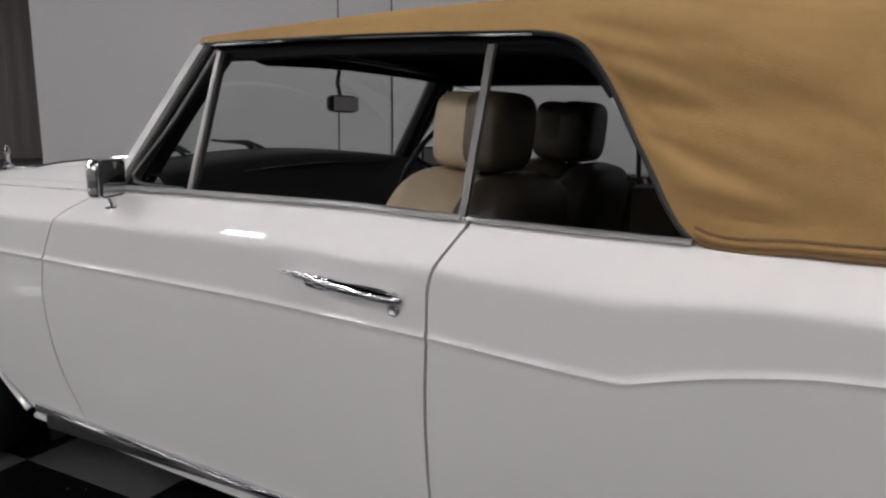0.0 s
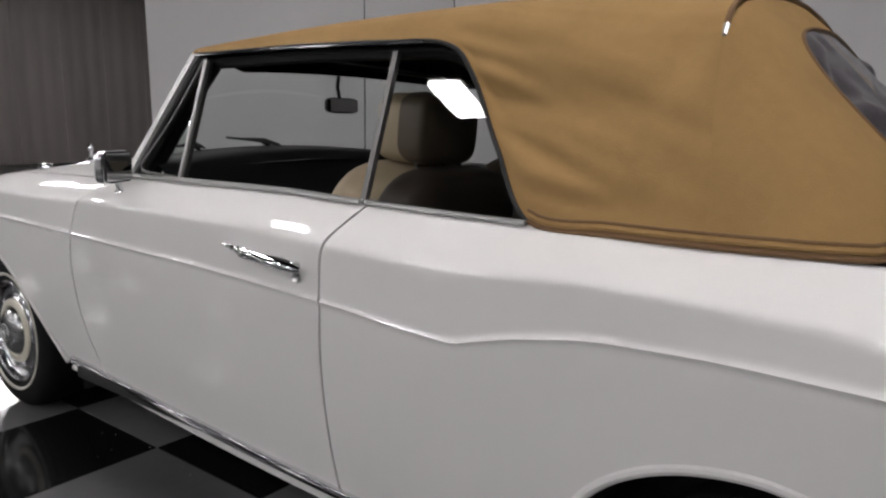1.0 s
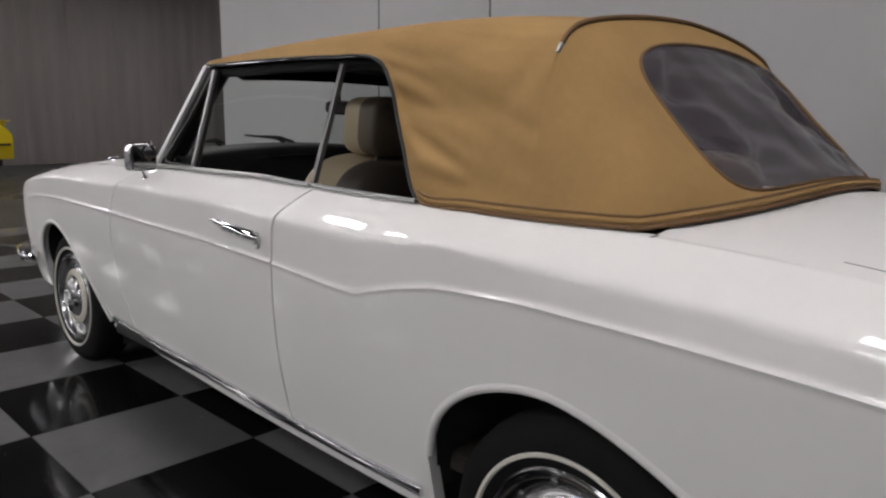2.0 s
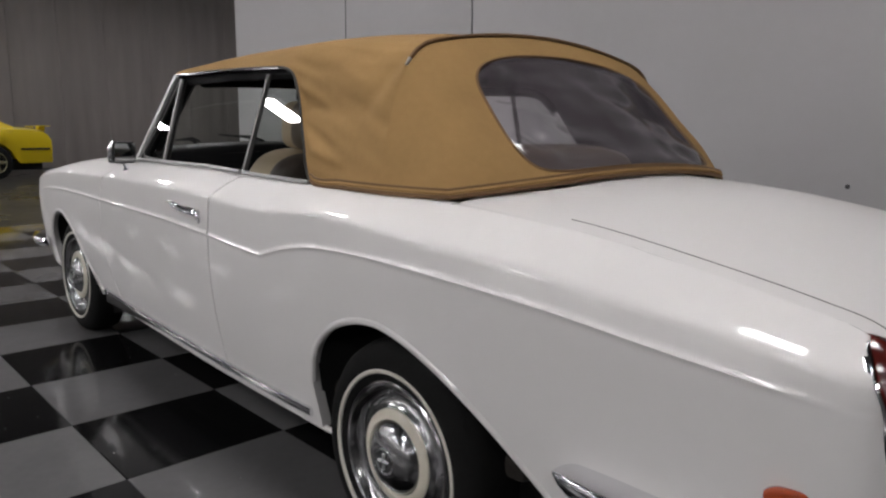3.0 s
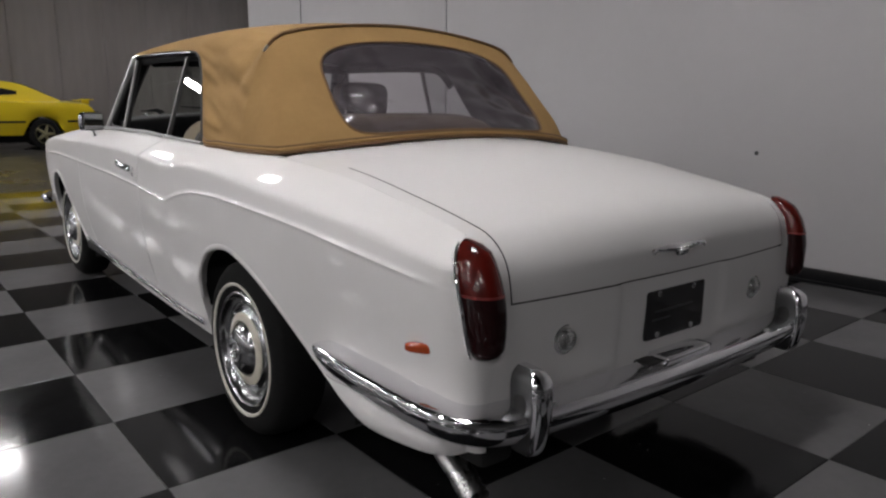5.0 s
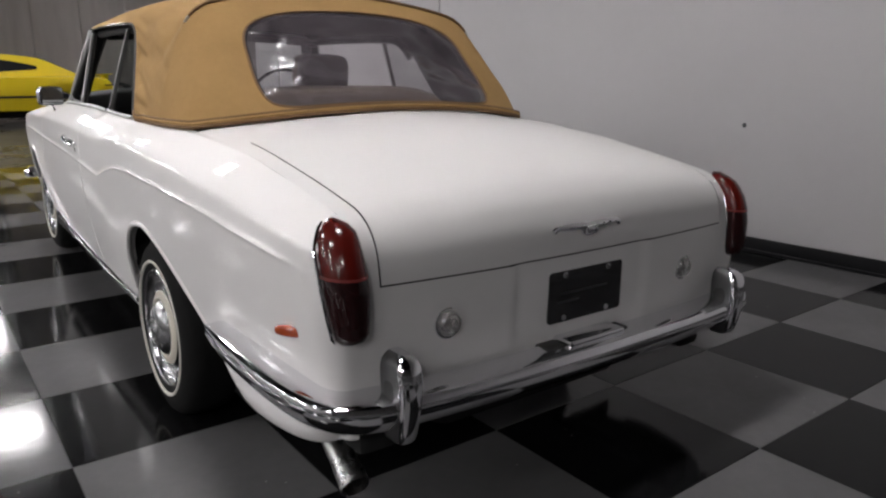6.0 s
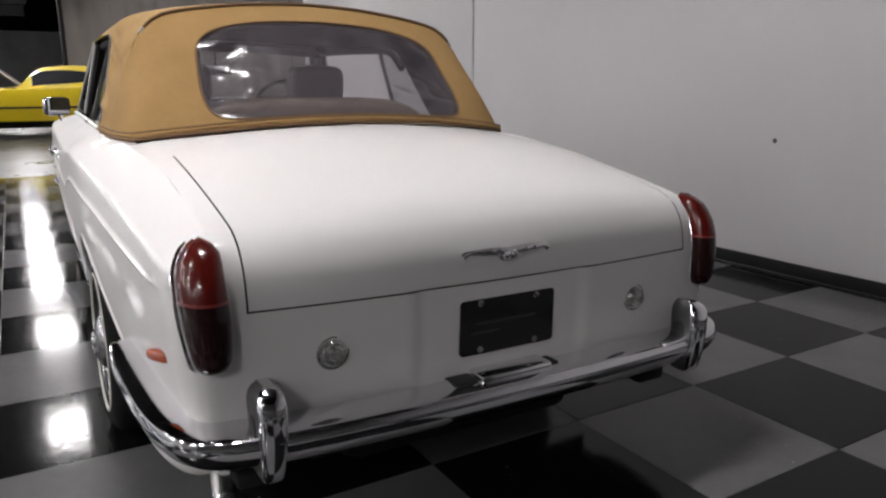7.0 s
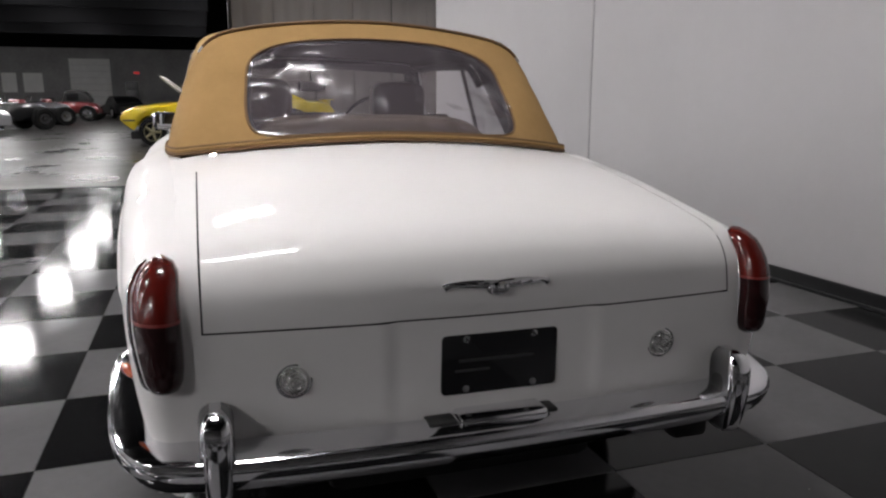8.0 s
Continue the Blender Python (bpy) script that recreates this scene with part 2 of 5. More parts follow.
def sweep(bm, pts, sections, cap=True):
    """A closed profile carried along pts in plan; sections: per point a list of (out, up). Out is to the right of the way."""
    pts = [Vector(p) for p in pts]
    rings = []
    for i, p in enumerate(pts):
        a, b = pts[max(0, i - 1)], pts[min(len(pts) - 1, i + 1)]
        d = (b - a)
        d.z = 0
        d.normalize()
        out = Vector((d.y, -d.x, 0))
        rings.append([bm.verts.new(p + out * o + Vector((0, 0, u))) for o, u in sections[i]])
    n = len(rings[0])
    for i in range(len(rings) - 1):
        for k in range(n):
            bm.faces.new([rings[i][k], rings[i][(k + 1) % n], rings[i + 1][(k + 1) % n], rings[i + 1][k]])
    if cap:
        bm.faces.new(rings[0])
        bm.faces.new(rings[-1][::-1])
    return bm


def lathe(bm, profile, centre, axis="y", sign=1, n=48):
    """Turns (radius, out) round an axis through the centre."""
    c = Vector(centre)
    rings = []
    for r, h in profile:
        ring = []
        for k in range(n):
            a = 2 * math.pi * k / n
            if r < 1e-6 and k:
                continue
            if axis == "y":
                ring.append(bm.verts.new(c + Vector((r * math.cos(a), sign * h, r * math.sin(a)))))
            elif axis == "x":
                ring.append(bm.verts.new(c + Vector((sign * h, r * math.cos(a), r * math.sin(a)))))
            else:
                ring.append(bm.verts.new(c + Vector((r * math.cos(a), r * math.sin(a), sign * h))))
        rings.append(ring)
    for a, b in zip(rings[:-1], rings[1:]):
        for k in range(n):
            q = [a[k % len(a)], a[(k + 1) % len(a)], b[(k + 1) % len(b)], b[k % len(b)]]
            q = [v for i, v in enumerate(q) if v not in q[:i]]
            if len(q) > 2:
                bm.faces.new(q)
    return bm


def puffy(bm, centre, size, power=3.5, tilt=0.0, n=24, m=14):
    """A cushion: a superellipsoid of full sizes, tilted about y by degrees."""
    turn = Matrix.Rotation(radians(tilt), 3, "Y")
    c = Vector(centre)

    def f(u, v):
        def s(a):
            return math.copysign(abs(a) ** (2 / power), a)
        p = Vector((size[0] / 2 * s(math.cos(v)) * s(math.cos(u)), size[1] / 2 * s(math.cos(v)) * s(math.sin(u)), size[2] / 2 * s(math.sin(v))))
        return c + turn @ p
    us = [2 * math.pi * i / n for i in range(n)]
    vs = [-math.pi / 2 + math.pi * j / m for j in range(1, m)]
    rows = [[bm.verts.new(f(u, v)) for v in vs] for u in us]
    for i in range(n):
        for j in range(len(vs) - 1):
            bm.faces.new([rows[i][j], rows[(i + 1) % n][j], rows[(i + 1) % n][j + 1], rows[i][j + 1]])
    lo, hi = bm.verts.new(f(0, -math.pi / 2)), bm.verts.new(f(0, math.pi / 2))
    for i in range(n):
        bm.faces.new([lo, rows[(i + 1) % n][0], rows[i][0]])
        bm.faces.new([hi, rows[i][-1], rows[(i + 1) % n][-1]])
    return bm


def curve(*knots):
    """A smooth function through (x, y) knots that never overshoots (monotone cubic)."""
    xs = np.array([k[0] for k in knots], float)
    ys = np.array([k[1] for k in knots], float)
    h = np.diff(xs)
    d = np.diff(ys) / h
    m = np.zeros(len(xs))
    for i in range(1, len(xs) - 1):
        if d[i - 1] * d[i] > 0:
            w1, w2 = 2 * h[i] + h[i - 1], h[i] + 2 * h[i - 1]
            m[i] = (w1 + w2) / (w1 / d[i - 1] + w2 / d[i])
    m[0], m[-1] = d[0], d[-1]

    def f(x):
        x = min(max(x, xs[0]), xs[-1])
        i = min(int(np.searchsorted(xs, x, side="right")) - 1, len(h) - 1)
        t = (x - xs[i]) / h[i]
        return float((1 + 2 * t) * (1 - t) ** 2 * ys[i] + t * (1 - t) ** 2 * h[i] * m[i] + t * t * (3 - 2 * t) * ys[i + 1] + t * t * (t - 1) * h[i] * m[i + 1])
    return f


def smooth(a, b, x):
    t = min(1, max(0, (x - a) / (b - a)))
    return t * t * (3 - 2 * t)


def steps(a, b, n):
    return [a + (b - a) * i / n for i in range(n + 1)]


def mirrored(bm):
    """Flips a bmesh to the other side of the car."""
    for v in bm.verts:
        v.co.y = -v.co.y
    bmesh.ops.reverse_faces(bm, faces=bm.faces[:])
    return bm


# ---- the hall ----
WALL_Y, WALL_END, CHECKER_END, HALL_END = 4.27, -7.78, -8.30, -54.0
CEIL_Z = 7.8

bm = bmesh.new()
box(bm, (HALL_END, -30, -0.25), (CHECKER_END, 16, -0.004))
solo("floor", bm, EPOXY, "glossy dark grey epoxy floor of a large car hall", "floor", kind="structure")
bm = bmesh.new()
box(bm, (CHECKER_END, -30, -0.25), (14, WALL_Y, -0.012))
checker_floor = solo("floor_checker", bm, BASEBOARD, "glossy black and grey checker tile floor", "floor", kind="structure")

# the partition stands a little askew to the tiles
ASKEW = Matrix.Translation((0.0, 3.02, 0)) @ Matrix.Rotation(radians(2.2), 4, "Z")
bm = bmesh.new()
seam = -3.47
box(bm, (WALL_END, 0, 0), (seam - 0.009, 0.22, CEIL_Z), 0.004)
box(bm, (seam + 0.009, 0, 0), (14, 0.22, CEIL_Z), 0.004)
bmesh.ops.transform(bm, matrix=ASKEW, verts=bm.verts[:])
wall_white = solo("wall_white", bm, WALL_WHITE, "smooth white painted partition wall with a fine panel joint", "wall", kind="structure")
bm = bmesh.new()
box(bm, (seam - 0.011, 0.012, 0), (seam + 0.011, 0.2, CEIL_Z))
bmesh.ops.transform(bm, matrix=ASKEW, verts=bm.verts[:])
part("joint", bm, BASEBOARD, wall_white)
bm = bmesh.new()
box(bm, (WALL_END + 0.01, -0.014, 0), (14, -0.002, 0.102), 0.003)
box(bm, (WALL_END + 0.01, -0.030, 0), (14, -0.014, 0.022), 0.006)
bmesh.ops.transform(bm, matrix=ASKEW, verts=bm.verts[:])
solo("baseboard", bm, BASEBOARD, "black glossy vinyl baseboard along the white wall", "baseboard", kind="structure")
bm = bmesh.new()
lathe(bm, [(0.0, 0.006), (0.008, 0.006), (0.014, 0.002), (0.016, 0.0)], (-0.165, 0, 0.848), "y", -1, 14)
bmesh.ops.transform(bm, matrix=ASKEW, verts=bm.verts[:])
solo("wall_anchor", bm, DULL_METAL, "small dark metal screw anchor in the white wall", "screw")

bm = bmesh.new()
box(bm, (-20.9, 0.4, 0), (-20.7, 15.9, CEIL_Z))
wall_grey = solo("wall_grey", bm, WALL_DARK, "dull grey wall of tall steel panels", "wall", kind="structure")
yy = 0.4
while yy < 15.8:
    bm = bmesh.new()
    y1 = min(yy + 1.22, 15.9) - 0.006
    sheet = patch(bm, lambda y, z: Vector((-20.52 + 0.008 * math.sin(2 * math.pi * y / 0.407) + 0.016 * math.sin(6.1 * y) * math.sin(2.3 * y), y, z)), steps(yy + 0.006, y1, 36), (0.01, CEIL_Z - 0.01))
    for edge in (sheet[0], sheet[-1]):
        back = [bm.verts.new((-20.69, v.co.y, v.co.z)) for v in edge]
        bm.faces.new([edge[0], edge[1], back[1], back[0]])
    part("panel", bm, WALL_GREY, wall_grey)
    yy += 1.22
# matte black cover, added so the panels' end catches no light
bm = bmesh.new()
box(bm, (-20.94, 0.30, 0), (-20.44, 0.395, CEIL_Z - 0.01), 0.004)
part("added_edge_cover", bm, LINING, wall_grey)
# all but wall_back are unseen closing walls; the rear one is darkened against reflections
for nm, lo, hi in (("wall_back", (HALL_END - 0.3, -30, 0), (HALL_END, 16, CEIL_Z)),
                   ("wall_side", (HALL_END, -30.3, 0), (14, -30, CEIL_Z)),
                   ("wall_rear", (14, -30, 0), (14.3, WALL_Y + 0.22, CEIL_Z)),
                   ("wall_far_side", (HALL_END, 16, 0), (WALL_END, 16.3, CEIL_Z))):
    bm = bmesh.new()
    box(bm, lo, hi)
    solo(nm, bm, {"wall_rear": WALL_BLACK, "wall_back": WALL_BACK}.get(nm, WALL_DARK), "plain dark painted hall wall", "wall", kind="structure")
bm = bmesh.new()
box(bm, (HALL_END, -30, CEIL_Z), (14, 16, CEIL_Z + 0.2))
# black box added before the far wall's top to darken it
box(bm, (HALL_END + 0.01, -30, 4.6), (HALL_END + 0.4, 16, CEIL_Z - 0.001))
# deep black baffles, added to keep the lamps out of sight
for k in range(8):
    x = -34.8 + 5.6 * k
    box(bm, (x, -30, 4.05), (x + 0.14, -0.2, CEIL_Z - 0.001))
solo("ceiling", bm, CEILING, "black painted ceiling with baffles added to hide the lamps", "ceiling", kind="structure")


def ceiling_lamp():
    t = thing("ceiling_lamp", 0, 0, 0, "rectangular white high-bay lamp hung from the black ceiling", "lamp", "high-bay lamps")
    bm = bmesh.new()
    box(bm, (-0.25, -0.41, 0.0), (0.25, 0.41, 0.07), 0.015)
    part("housing", bm, HOUSING, t)
    bm = bmesh.new()
    box(bm, (-0.22, -0.38, -0.085), (0.22, 0.38, -0.001), 0.012)
    part("diffuser", bm, LAMP_GLOW, t, "glowing white diffuser")
    for s in (-1, 1):
        bm = bmesh.new()
        tube(bm, [(0, 0.28 * s, 0.07), (0, 0.28 * s, CEIL_Z - LAMP_Z + 0.01)], 0.005, 6)
        part("rod", bm, STEEL, t)
    return t


LAMP_Z = 4.7
first = ceiling_lamp()
# rows i = -5 and 3 are added out of view, for far wall and tail
spots = [(-10.6 + 5.6 * i, -0.80 - 4.55 * j) for i in (-5, -4, -3, -2, -1, 0, 1, 2, 3) for j in range(-2, 7) if (j >= 0 or i in (-1, 0)) and (i < 3 or j in (1, 2, 3, 4, 5))]
first.location = (*spots[0], LAMP_Z)
for x, y in spots[1:]:
    copy_thing(first, pose(x, y, LAMP_Z))

# ---- the white convertible: shape functions (left half; y is the distance from the middle) ----
WIDE = curve((-3.90, 0.755), (-3.6, 0.817), (-3.0, 0.860), (-2.4, 0.893), (-1.8, 0.917), (-1.2, 0.928), (-0.6, 0.931), (0.0, 0.930), (0.5, 0.906), (0.9, 0.873), (1.1, 0.850))
CREASE = curve((-3.9, 0.72), (-3.6, 0.79), (-3.3, 0.826), (-2.8, 0.842), (-1.6, 0.833), (-1.0, 0.810), (-0.66, 0.788), (-0.62, 0.787), (-0.58, 0.797), (-0.45, 0.828), (-0.30, 0.850), (-0.1, 0.856), (0.1, 0.850), (0.5, 0.823), (0.85, 0.784), (1.17, 0.747))
TOP = curve((-3.90, 0.84), (-3.7, 0.920), (-3.3, 0.978), (-2.86, 1.004), (-2.4, 1.014), (-1.95, 1.034), (-1.3, 1.036), (-1.0, 1.026), (-0.54, 1.016), (0.1, 1.001), (0.43, 0.974), (0.8, 0.919), (0.985, 0.885), (1.07, 0.866), (1.12, 0.840))
INNER = curve((-3.86, 0.56), (-3.4, 0.64), (-2.4, 0.72), (-1.95, 0.765), (-1.0, 0.785), (-0.5, 0.787), (0.1, 0.778), (0.5, 0.752), (0.85, 0.742), (0.9, 0.742), (1.1, 0.742))
SILL = curve((-3.9, 0.318), (-2.4, 0.300), (-0.33, 0.250), (0.59, 0.300), (1.2, 0.325))
FRONT_AXLE, REAR_AXLE = (-3.03, 0.345), (-0.01, 0.338)


def low_edge(x):
    """The height of the body's lower edge: the sill and the two wheel arches."""
    z = SILL(x)
    if -0.390 <= x <= -0.03:
        z = max(z, 0.395 + 0.280 * math.sqrt(max(0, 1 - ((x + 0.03) / 0.36) ** 2)))
    elif -0.03 < x < 0.60:
        z = max(z, 0.675 - 0.360 * ((x + 0.03) / 0.615) ** 1.65)
    elif -3.44 <= x <= -3.09:
        z = max(z, 0.43 + 0.275 * math.sqrt(max(0, 1 - ((x + 3.09) / 0.35) ** 2)))
    elif -3.09 < x < -2.48:
        z = max(z, 0.705 - 0.380 * ((x + 3.09) / 0.58) ** 1.8)
    return z


def hinge(v, b):
    """Level, then rising evenly, with a soft bend at b: the fender's shoulder."""
    k = (v - b) + math.sqrt((v - b) ** 2 + 0.0012)
    return k + 0.9 * k * k


def flank(x, z):
    """How far out the body's side stands at x, z."""
    w, c, t, i = WIDE(x), CREASE(x), TOP(x), INNER(x)
    if z <= c:
        u = (z - 0.29) / (c - 0.29)
        y = w - 0.003 * (1 - u) - 0.072 * max(0, 1 - u) ** 2.0
    else:
        v = min(1, (z - c) / (t - c))
        lean = 0.007 + 0.018 * smooth(-0.3, 0.4, x) * (1 - smooth(0.88, 1.08, x))
        b = 0.62 - 0.14 * smooth(-0.5, 0.3, x)
        y = w - lean * v - (w - lean - i) * (hinge(v, b) - hinge(0, b)) / (hinge(1, b) - hinge(0, b))
    fade = smooth(-3.7, -3.2, x) * (1 - smooth(0.98, 1.08, x))
    return y + 0.0050 * fade * math.exp(-((z - c) / 0.0055) ** 2)


BELOW = [0, 0.03, 0.08, 0.16, 0.26, 0.36, 0.46, 0.56, 0.66, 0.75, 0.83, 0.90, 0.95]
NEAR_CREASE = [-0.018, -0.011, -0.006, 0.0, 0.006, 0.011, 0.018]
ABOVE = [0.12, 0.24, 0.34, 0.42, 0.47, 0.51, 0.55, 0.58, 0.61, 0.64, 0.68, 0.73, 0.80, 0.88, 0.95, 1.0]


def column(x, low):
    c, t = CREASE(x), TOP(x)
    return [low + (c - 0.022 - low) * b for b in BELOW] + [c + d for d in NEAR_CREASE] + [c + 0.02 + (t - c - 0.02) * a for a in ABOVE]


XC = 1.08
DOOR_FRONT = curve((0.2, -2.15), (0.386, -2.184), (0.48, -2.223), (0.61, -2.249), (0.727, -2.253), (0.83, -2.235), (0.957, -2.175), (1.04, -2.12))
DOOR_REAR = curve((0.2, -1.004), (0.476, -1.004), (0.69, -1.001), (0.80, -0.997), (0.895, -0.998), (0.952, -0.986), (1.0, -0.975), (1.045, -0.972))
GAP = 0.0035


def side_panel(bm, left, right, n, knots=None, turn_rear=True):
    """A panel of the body's side between two seams, with edges turned in."""
    us = knots or steps(0, 1, n)
    grid = []
    for u in us:
        x0 = left(0.6) + (right(0.6) - left(0.6)) * u
        zs = column(x0, low_edge(x0))
        col = []
        for z in zs:
            x = left(z) + (right(z) - left(z)) * u
            z2 = z
            col.append(Vector((x, -flank(x, z2), z2)))
        col.insert(0, col[0] + Vector((0, 0.030, 0.0)))
        col.insert(0, col[0] + Vector((0, 0.0, 0.02)))
        grid.append(col)
    grid.insert(0, [p + Vector((0.001, 0.022, 0)) for p in grid[0]])
    if turn_rear:
        grid.append([p + Vector((-0.001, 0.022, 0)) for p in grid[-1]])
    rows = [[bm.verts.new(p) for p in col] for col in grid]
    for i in range(len(rows) - 1):
        for j in range(len(rows[0]) - 1):
            bm.faces.new([rows[i][j], rows[i + 1][j], rows[i + 1][j + 1], rows[i][j + 1]])
    return bm


def fixed(v):
    return lambda z: v


# deck: two long profiles, in the middle and at the shoulder, from the hood's seat over the tail down to the bumper
DECK_X = curve((0.0, 0.10), (0.2, 0.45), (0.4, 0.80), (0.55, 1.03), (0.63, 1.115), (0.70, 1.17), (0.77, 1.196), (0.85, 1.203), (1.0, 1.185))
DECK_Z = curve((0.0, 1.070), (0.2, 1.040), (0.4, 0.985), (0.55, 0.932), (0.63, 0.897), (0.70, 0.845), (0.77, 0.768), (0.85, 0.635), (1.0, 0.36))
EDGE_X = curve((0.0, 0.10), (0.2, 0.45), (0.4, 0.78), (0.55, 0.985), (0.63, 1.070), (0.70, 1.128), (0.77, 1.163), (0.85, 1.180), (1.0, 1.158))
EDGE_Z = curve((0.0, 1.002), (0.2, 0.975), (0.4, 0.925), (0.55, 0.887), (0.63, 0.868), (0.70, 0.833), (0.77, 0.772), (0.85, 0.64), (1.0, 0.36))
SHOULDER_Y = 0.742


def deck(q, y):
    """The boot's top and the tail, at q along the profile and y across."""
    k = (abs(y) / SHOULDER_Y) ** 2
    x = DECK_X(q) * (1 - k) + EDGE_X(q) * k
    z = DECK_Z(q) * (1 - k) + EDGE_Z(q) * k
    dent = (1 - smooth(0.255, 0.285, abs(y))) * smooth(0.79, 0.82, q) * (1 - smooth(0.93, 0.96, q))
    return Vector((x - 0.010 * dent, y, z))


def solve(f, value, lo, hi):
    """Where a rising function reaches the value."""
    for _ in range(26):
        mid = (lo + hi) / 2
        lo, hi = (mid, hi) if f(mid) < value else (lo, mid)
    return (lo + hi) / 2


def q_at_x(x):
    return solve(EDGE_X, x, 0.0, 0.85)


SHOULDER_TOP = TOP


def TOP(x):
    """The height of the fender's top, running into the tail's shoulder."""
    k = smooth(0.40, 0.60, x)
    return SHOULDER_TOP(x) if k == 0 else SHOULDER_TOP(x) * (1 - k) + EDGE_Z(q_at_x(x)) * k


car = thing("convertible_car", -1.3, 0, 0, "white classic two-door convertible with its tan canvas top up", "car")
# the old car leans a little towards the wall on its springs
LEAN = radians(-0.8)
car.rotation_euler.x = LEAN
car.location.y = 0.7 * math.sin(LEAN)

FRONT_STATIONS = sorted(set([-3.80, -3.76, -3.70, -3.62, -3.52, -3.47, -3.445, -3.441] + [-3.09 - 0.35 * math.cos(a) for a in steps(0, math.pi / 2, 12)] + [-3.09 + 0.61 * k / 14 for k in range(1, 15)] + [-2.42, -2.36, -2.30]))
QUARTER_STATIONS = sorted(set([-0.97, -0.93, -0.88, -0.82, -0.76, -0.71, -0.67, -0.64, -0.62, -0.60, -0.57, -0.53, -0.48, -0.44, -0.415, -0.3935, -0.3901] + [-0.03 - 0.36 * math.cos(a) for a in steps(0.02, math.pi / 2, 12)] + [-0.03 + 0.62 * k / 18 for k in range(1, 19)] + [0.62, 0.68, 0.75, 0.82, 0.88, 0.94, 0.985, 1.02, 1.05, XC]))


def front_fender():
    bm = bmesh.new()
    a, b = FRONT_STATIONS[0], -2.2495
    us = [(x - a) / (b - a) for x in FRONT_STATIONS] + [1.0]
    side_panel(bm, lambda z: a + (1 - smooth(0.55, 0.85, z)) * 0.0, lambda z: DOOR_FRONT(z) - GAP, 0, us)
    # top strip towards the hood
    xs = steps(-3.80, -2.13, 40)
    patch(bm, lambda x, k: Vector((x, -INNER(x) + 0.10 * k, TOP(x) + 0.012 * math.sin(k * math.pi / 2))), xs, steps(0, 1, 4))
    # nose
    patch(bm, lambda k, z: Vector((-3.80 - 0.07 * math.sin(k * math.pi / 2), -(flank(-3.80, z) - 0.30 * (1 - math.cos(k * math.pi / 2))), z)), steps(0, 1, 6), column(-3.80, 0.40))
    return bm


def door():
    return side_panel(bmesh.new(), lambda z: DOOR_FRONT(z) + GAP, lambda z: DOOR_REAR(z) - GAP, 40)


def rear_quarter():
    bm = bmesh.new()
    a, b = QUARTER_STATIONS[0] - 0.03, XC
    us = [0.0] + [(x - a) / (b - a) for x in QUARTER_STATIONS[1:]]
    side_panel(bm, lambda z: DOOR_REAR(z) + GAP, fixed(b), 0, us, False)
    # the corner that turns from the side into the tail, fanned between the lower edge and the deck's shoulder
    def corner(k, z):
        a = k * math.pi / 2
        out = flank(XC, z) - SHOULDER_Y
        back = EDGE_X(solve(lambda q: -EDGE_Z(q), -max(z, 0.36), 0.5, 1.0)) - XC
        slope = (flank(XC - 0.02, z) - flank(XC, z)) / 0.02 * smooth(0.87, 0.80, z)
        c, s = max(0.0, math.cos(a)) ** 0.74, math.sin(a) ** 0.74
        return Vector((XC + back * s, -(SHOULDER_Y + out * c - slope * back * s * c), z))
    zc = column(XC, SILL(XC))
    patch(bm, corner, steps(0, 1, 24), zc[:-1] + [TOP(XC) - 0.0005])
    puffy(bm, (XC - 0.03, -0.728, TOP(XC) - 0.022), (0.10, 0.05, 0.016), 2.5)
    # between shoulder and boot lid
    patch(bm, lambda q, y: deck(q, -y), steps(0.0, 1.0, 90), [0.742, 0.73, 0.715, 0.70, 0.690])
    # beside the canvas top's foot
    patch(bm, lambda x, k: Vector((x, -(INNER(x) + (SHOULDER_Y - INNER(x)) * k), TOP(x) + (EDGE_Z(q_at_x(x)) - TOP(x)) * k)), [x for x in QUARTER_STATIONS if x > 0.1], steps(0, 1, 3))
    patch(bm, lambda x, k: Vector((x, -(INNER(x) + (SHOULDER_Y - INNER(x)) * k), TOP(x) + 0.001 * k)), steps(-0.60, 0.10, 14), steps(0, 1, 3))
    bmesh.ops.remove_doubles(bm, verts=bm.verts[:], dist=0.0012)
    return bm


for build, name in ((front_fender, "front_fender"), (door, "door"), (rear_quarter, "rear_fender")):
    left_panel = part(name, build(), PAINT, car, angle=50)
    right_panel = part(name, mirrored(build()), PAINT, car, angle=50)

# boot lid, tail panel and the deck ahead of the lid
LID_Q0, LID_Q1 = 0.185, 0.814
bm = bmesh.new()
ys = steps(-0.6855, 0.6855, 36)
rows = patch(bm, deck, steps(LID_Q0, LID_Q1 - 0.0024, 70), ys)
seal = bmesh.new()
for edge, turn in ((rows[-1], (-0.018, 0, 0.0)), ([r[0] for r in rows], (-0.012, 0, -0.016)), ([r[-1] for r in rows], (-0.012, 0, -0.016))):
    line = [seal.verts.new(v.co + Vector(turn) * 0.06) for v in edge]
    low = [seal.verts.new(v.co + Vector(turn)) for v in edge]
    for i in range(len(edge) - 1):
        seal.faces.new([line[i], line[i + 1], low[i + 1], low[i]])
boot_lid = part("boot_lid", bm, PAINT, car, "white boot lid", angle=50)
part("lid_seal", seal, SEAL, boot_lid, "black rubber seal round the boot lid")
bm = bmesh.new()
patch(bm, deck, steps(LID_Q1, 1.0, 24), steps(-0.690, 0.690, 92))
patch(bm, lambda y, k: deck(1.0, y) + Vector((-0.03 * k, 0, -0.02 * k)), steps(-0.742, 0.742, 30), (0, 1))
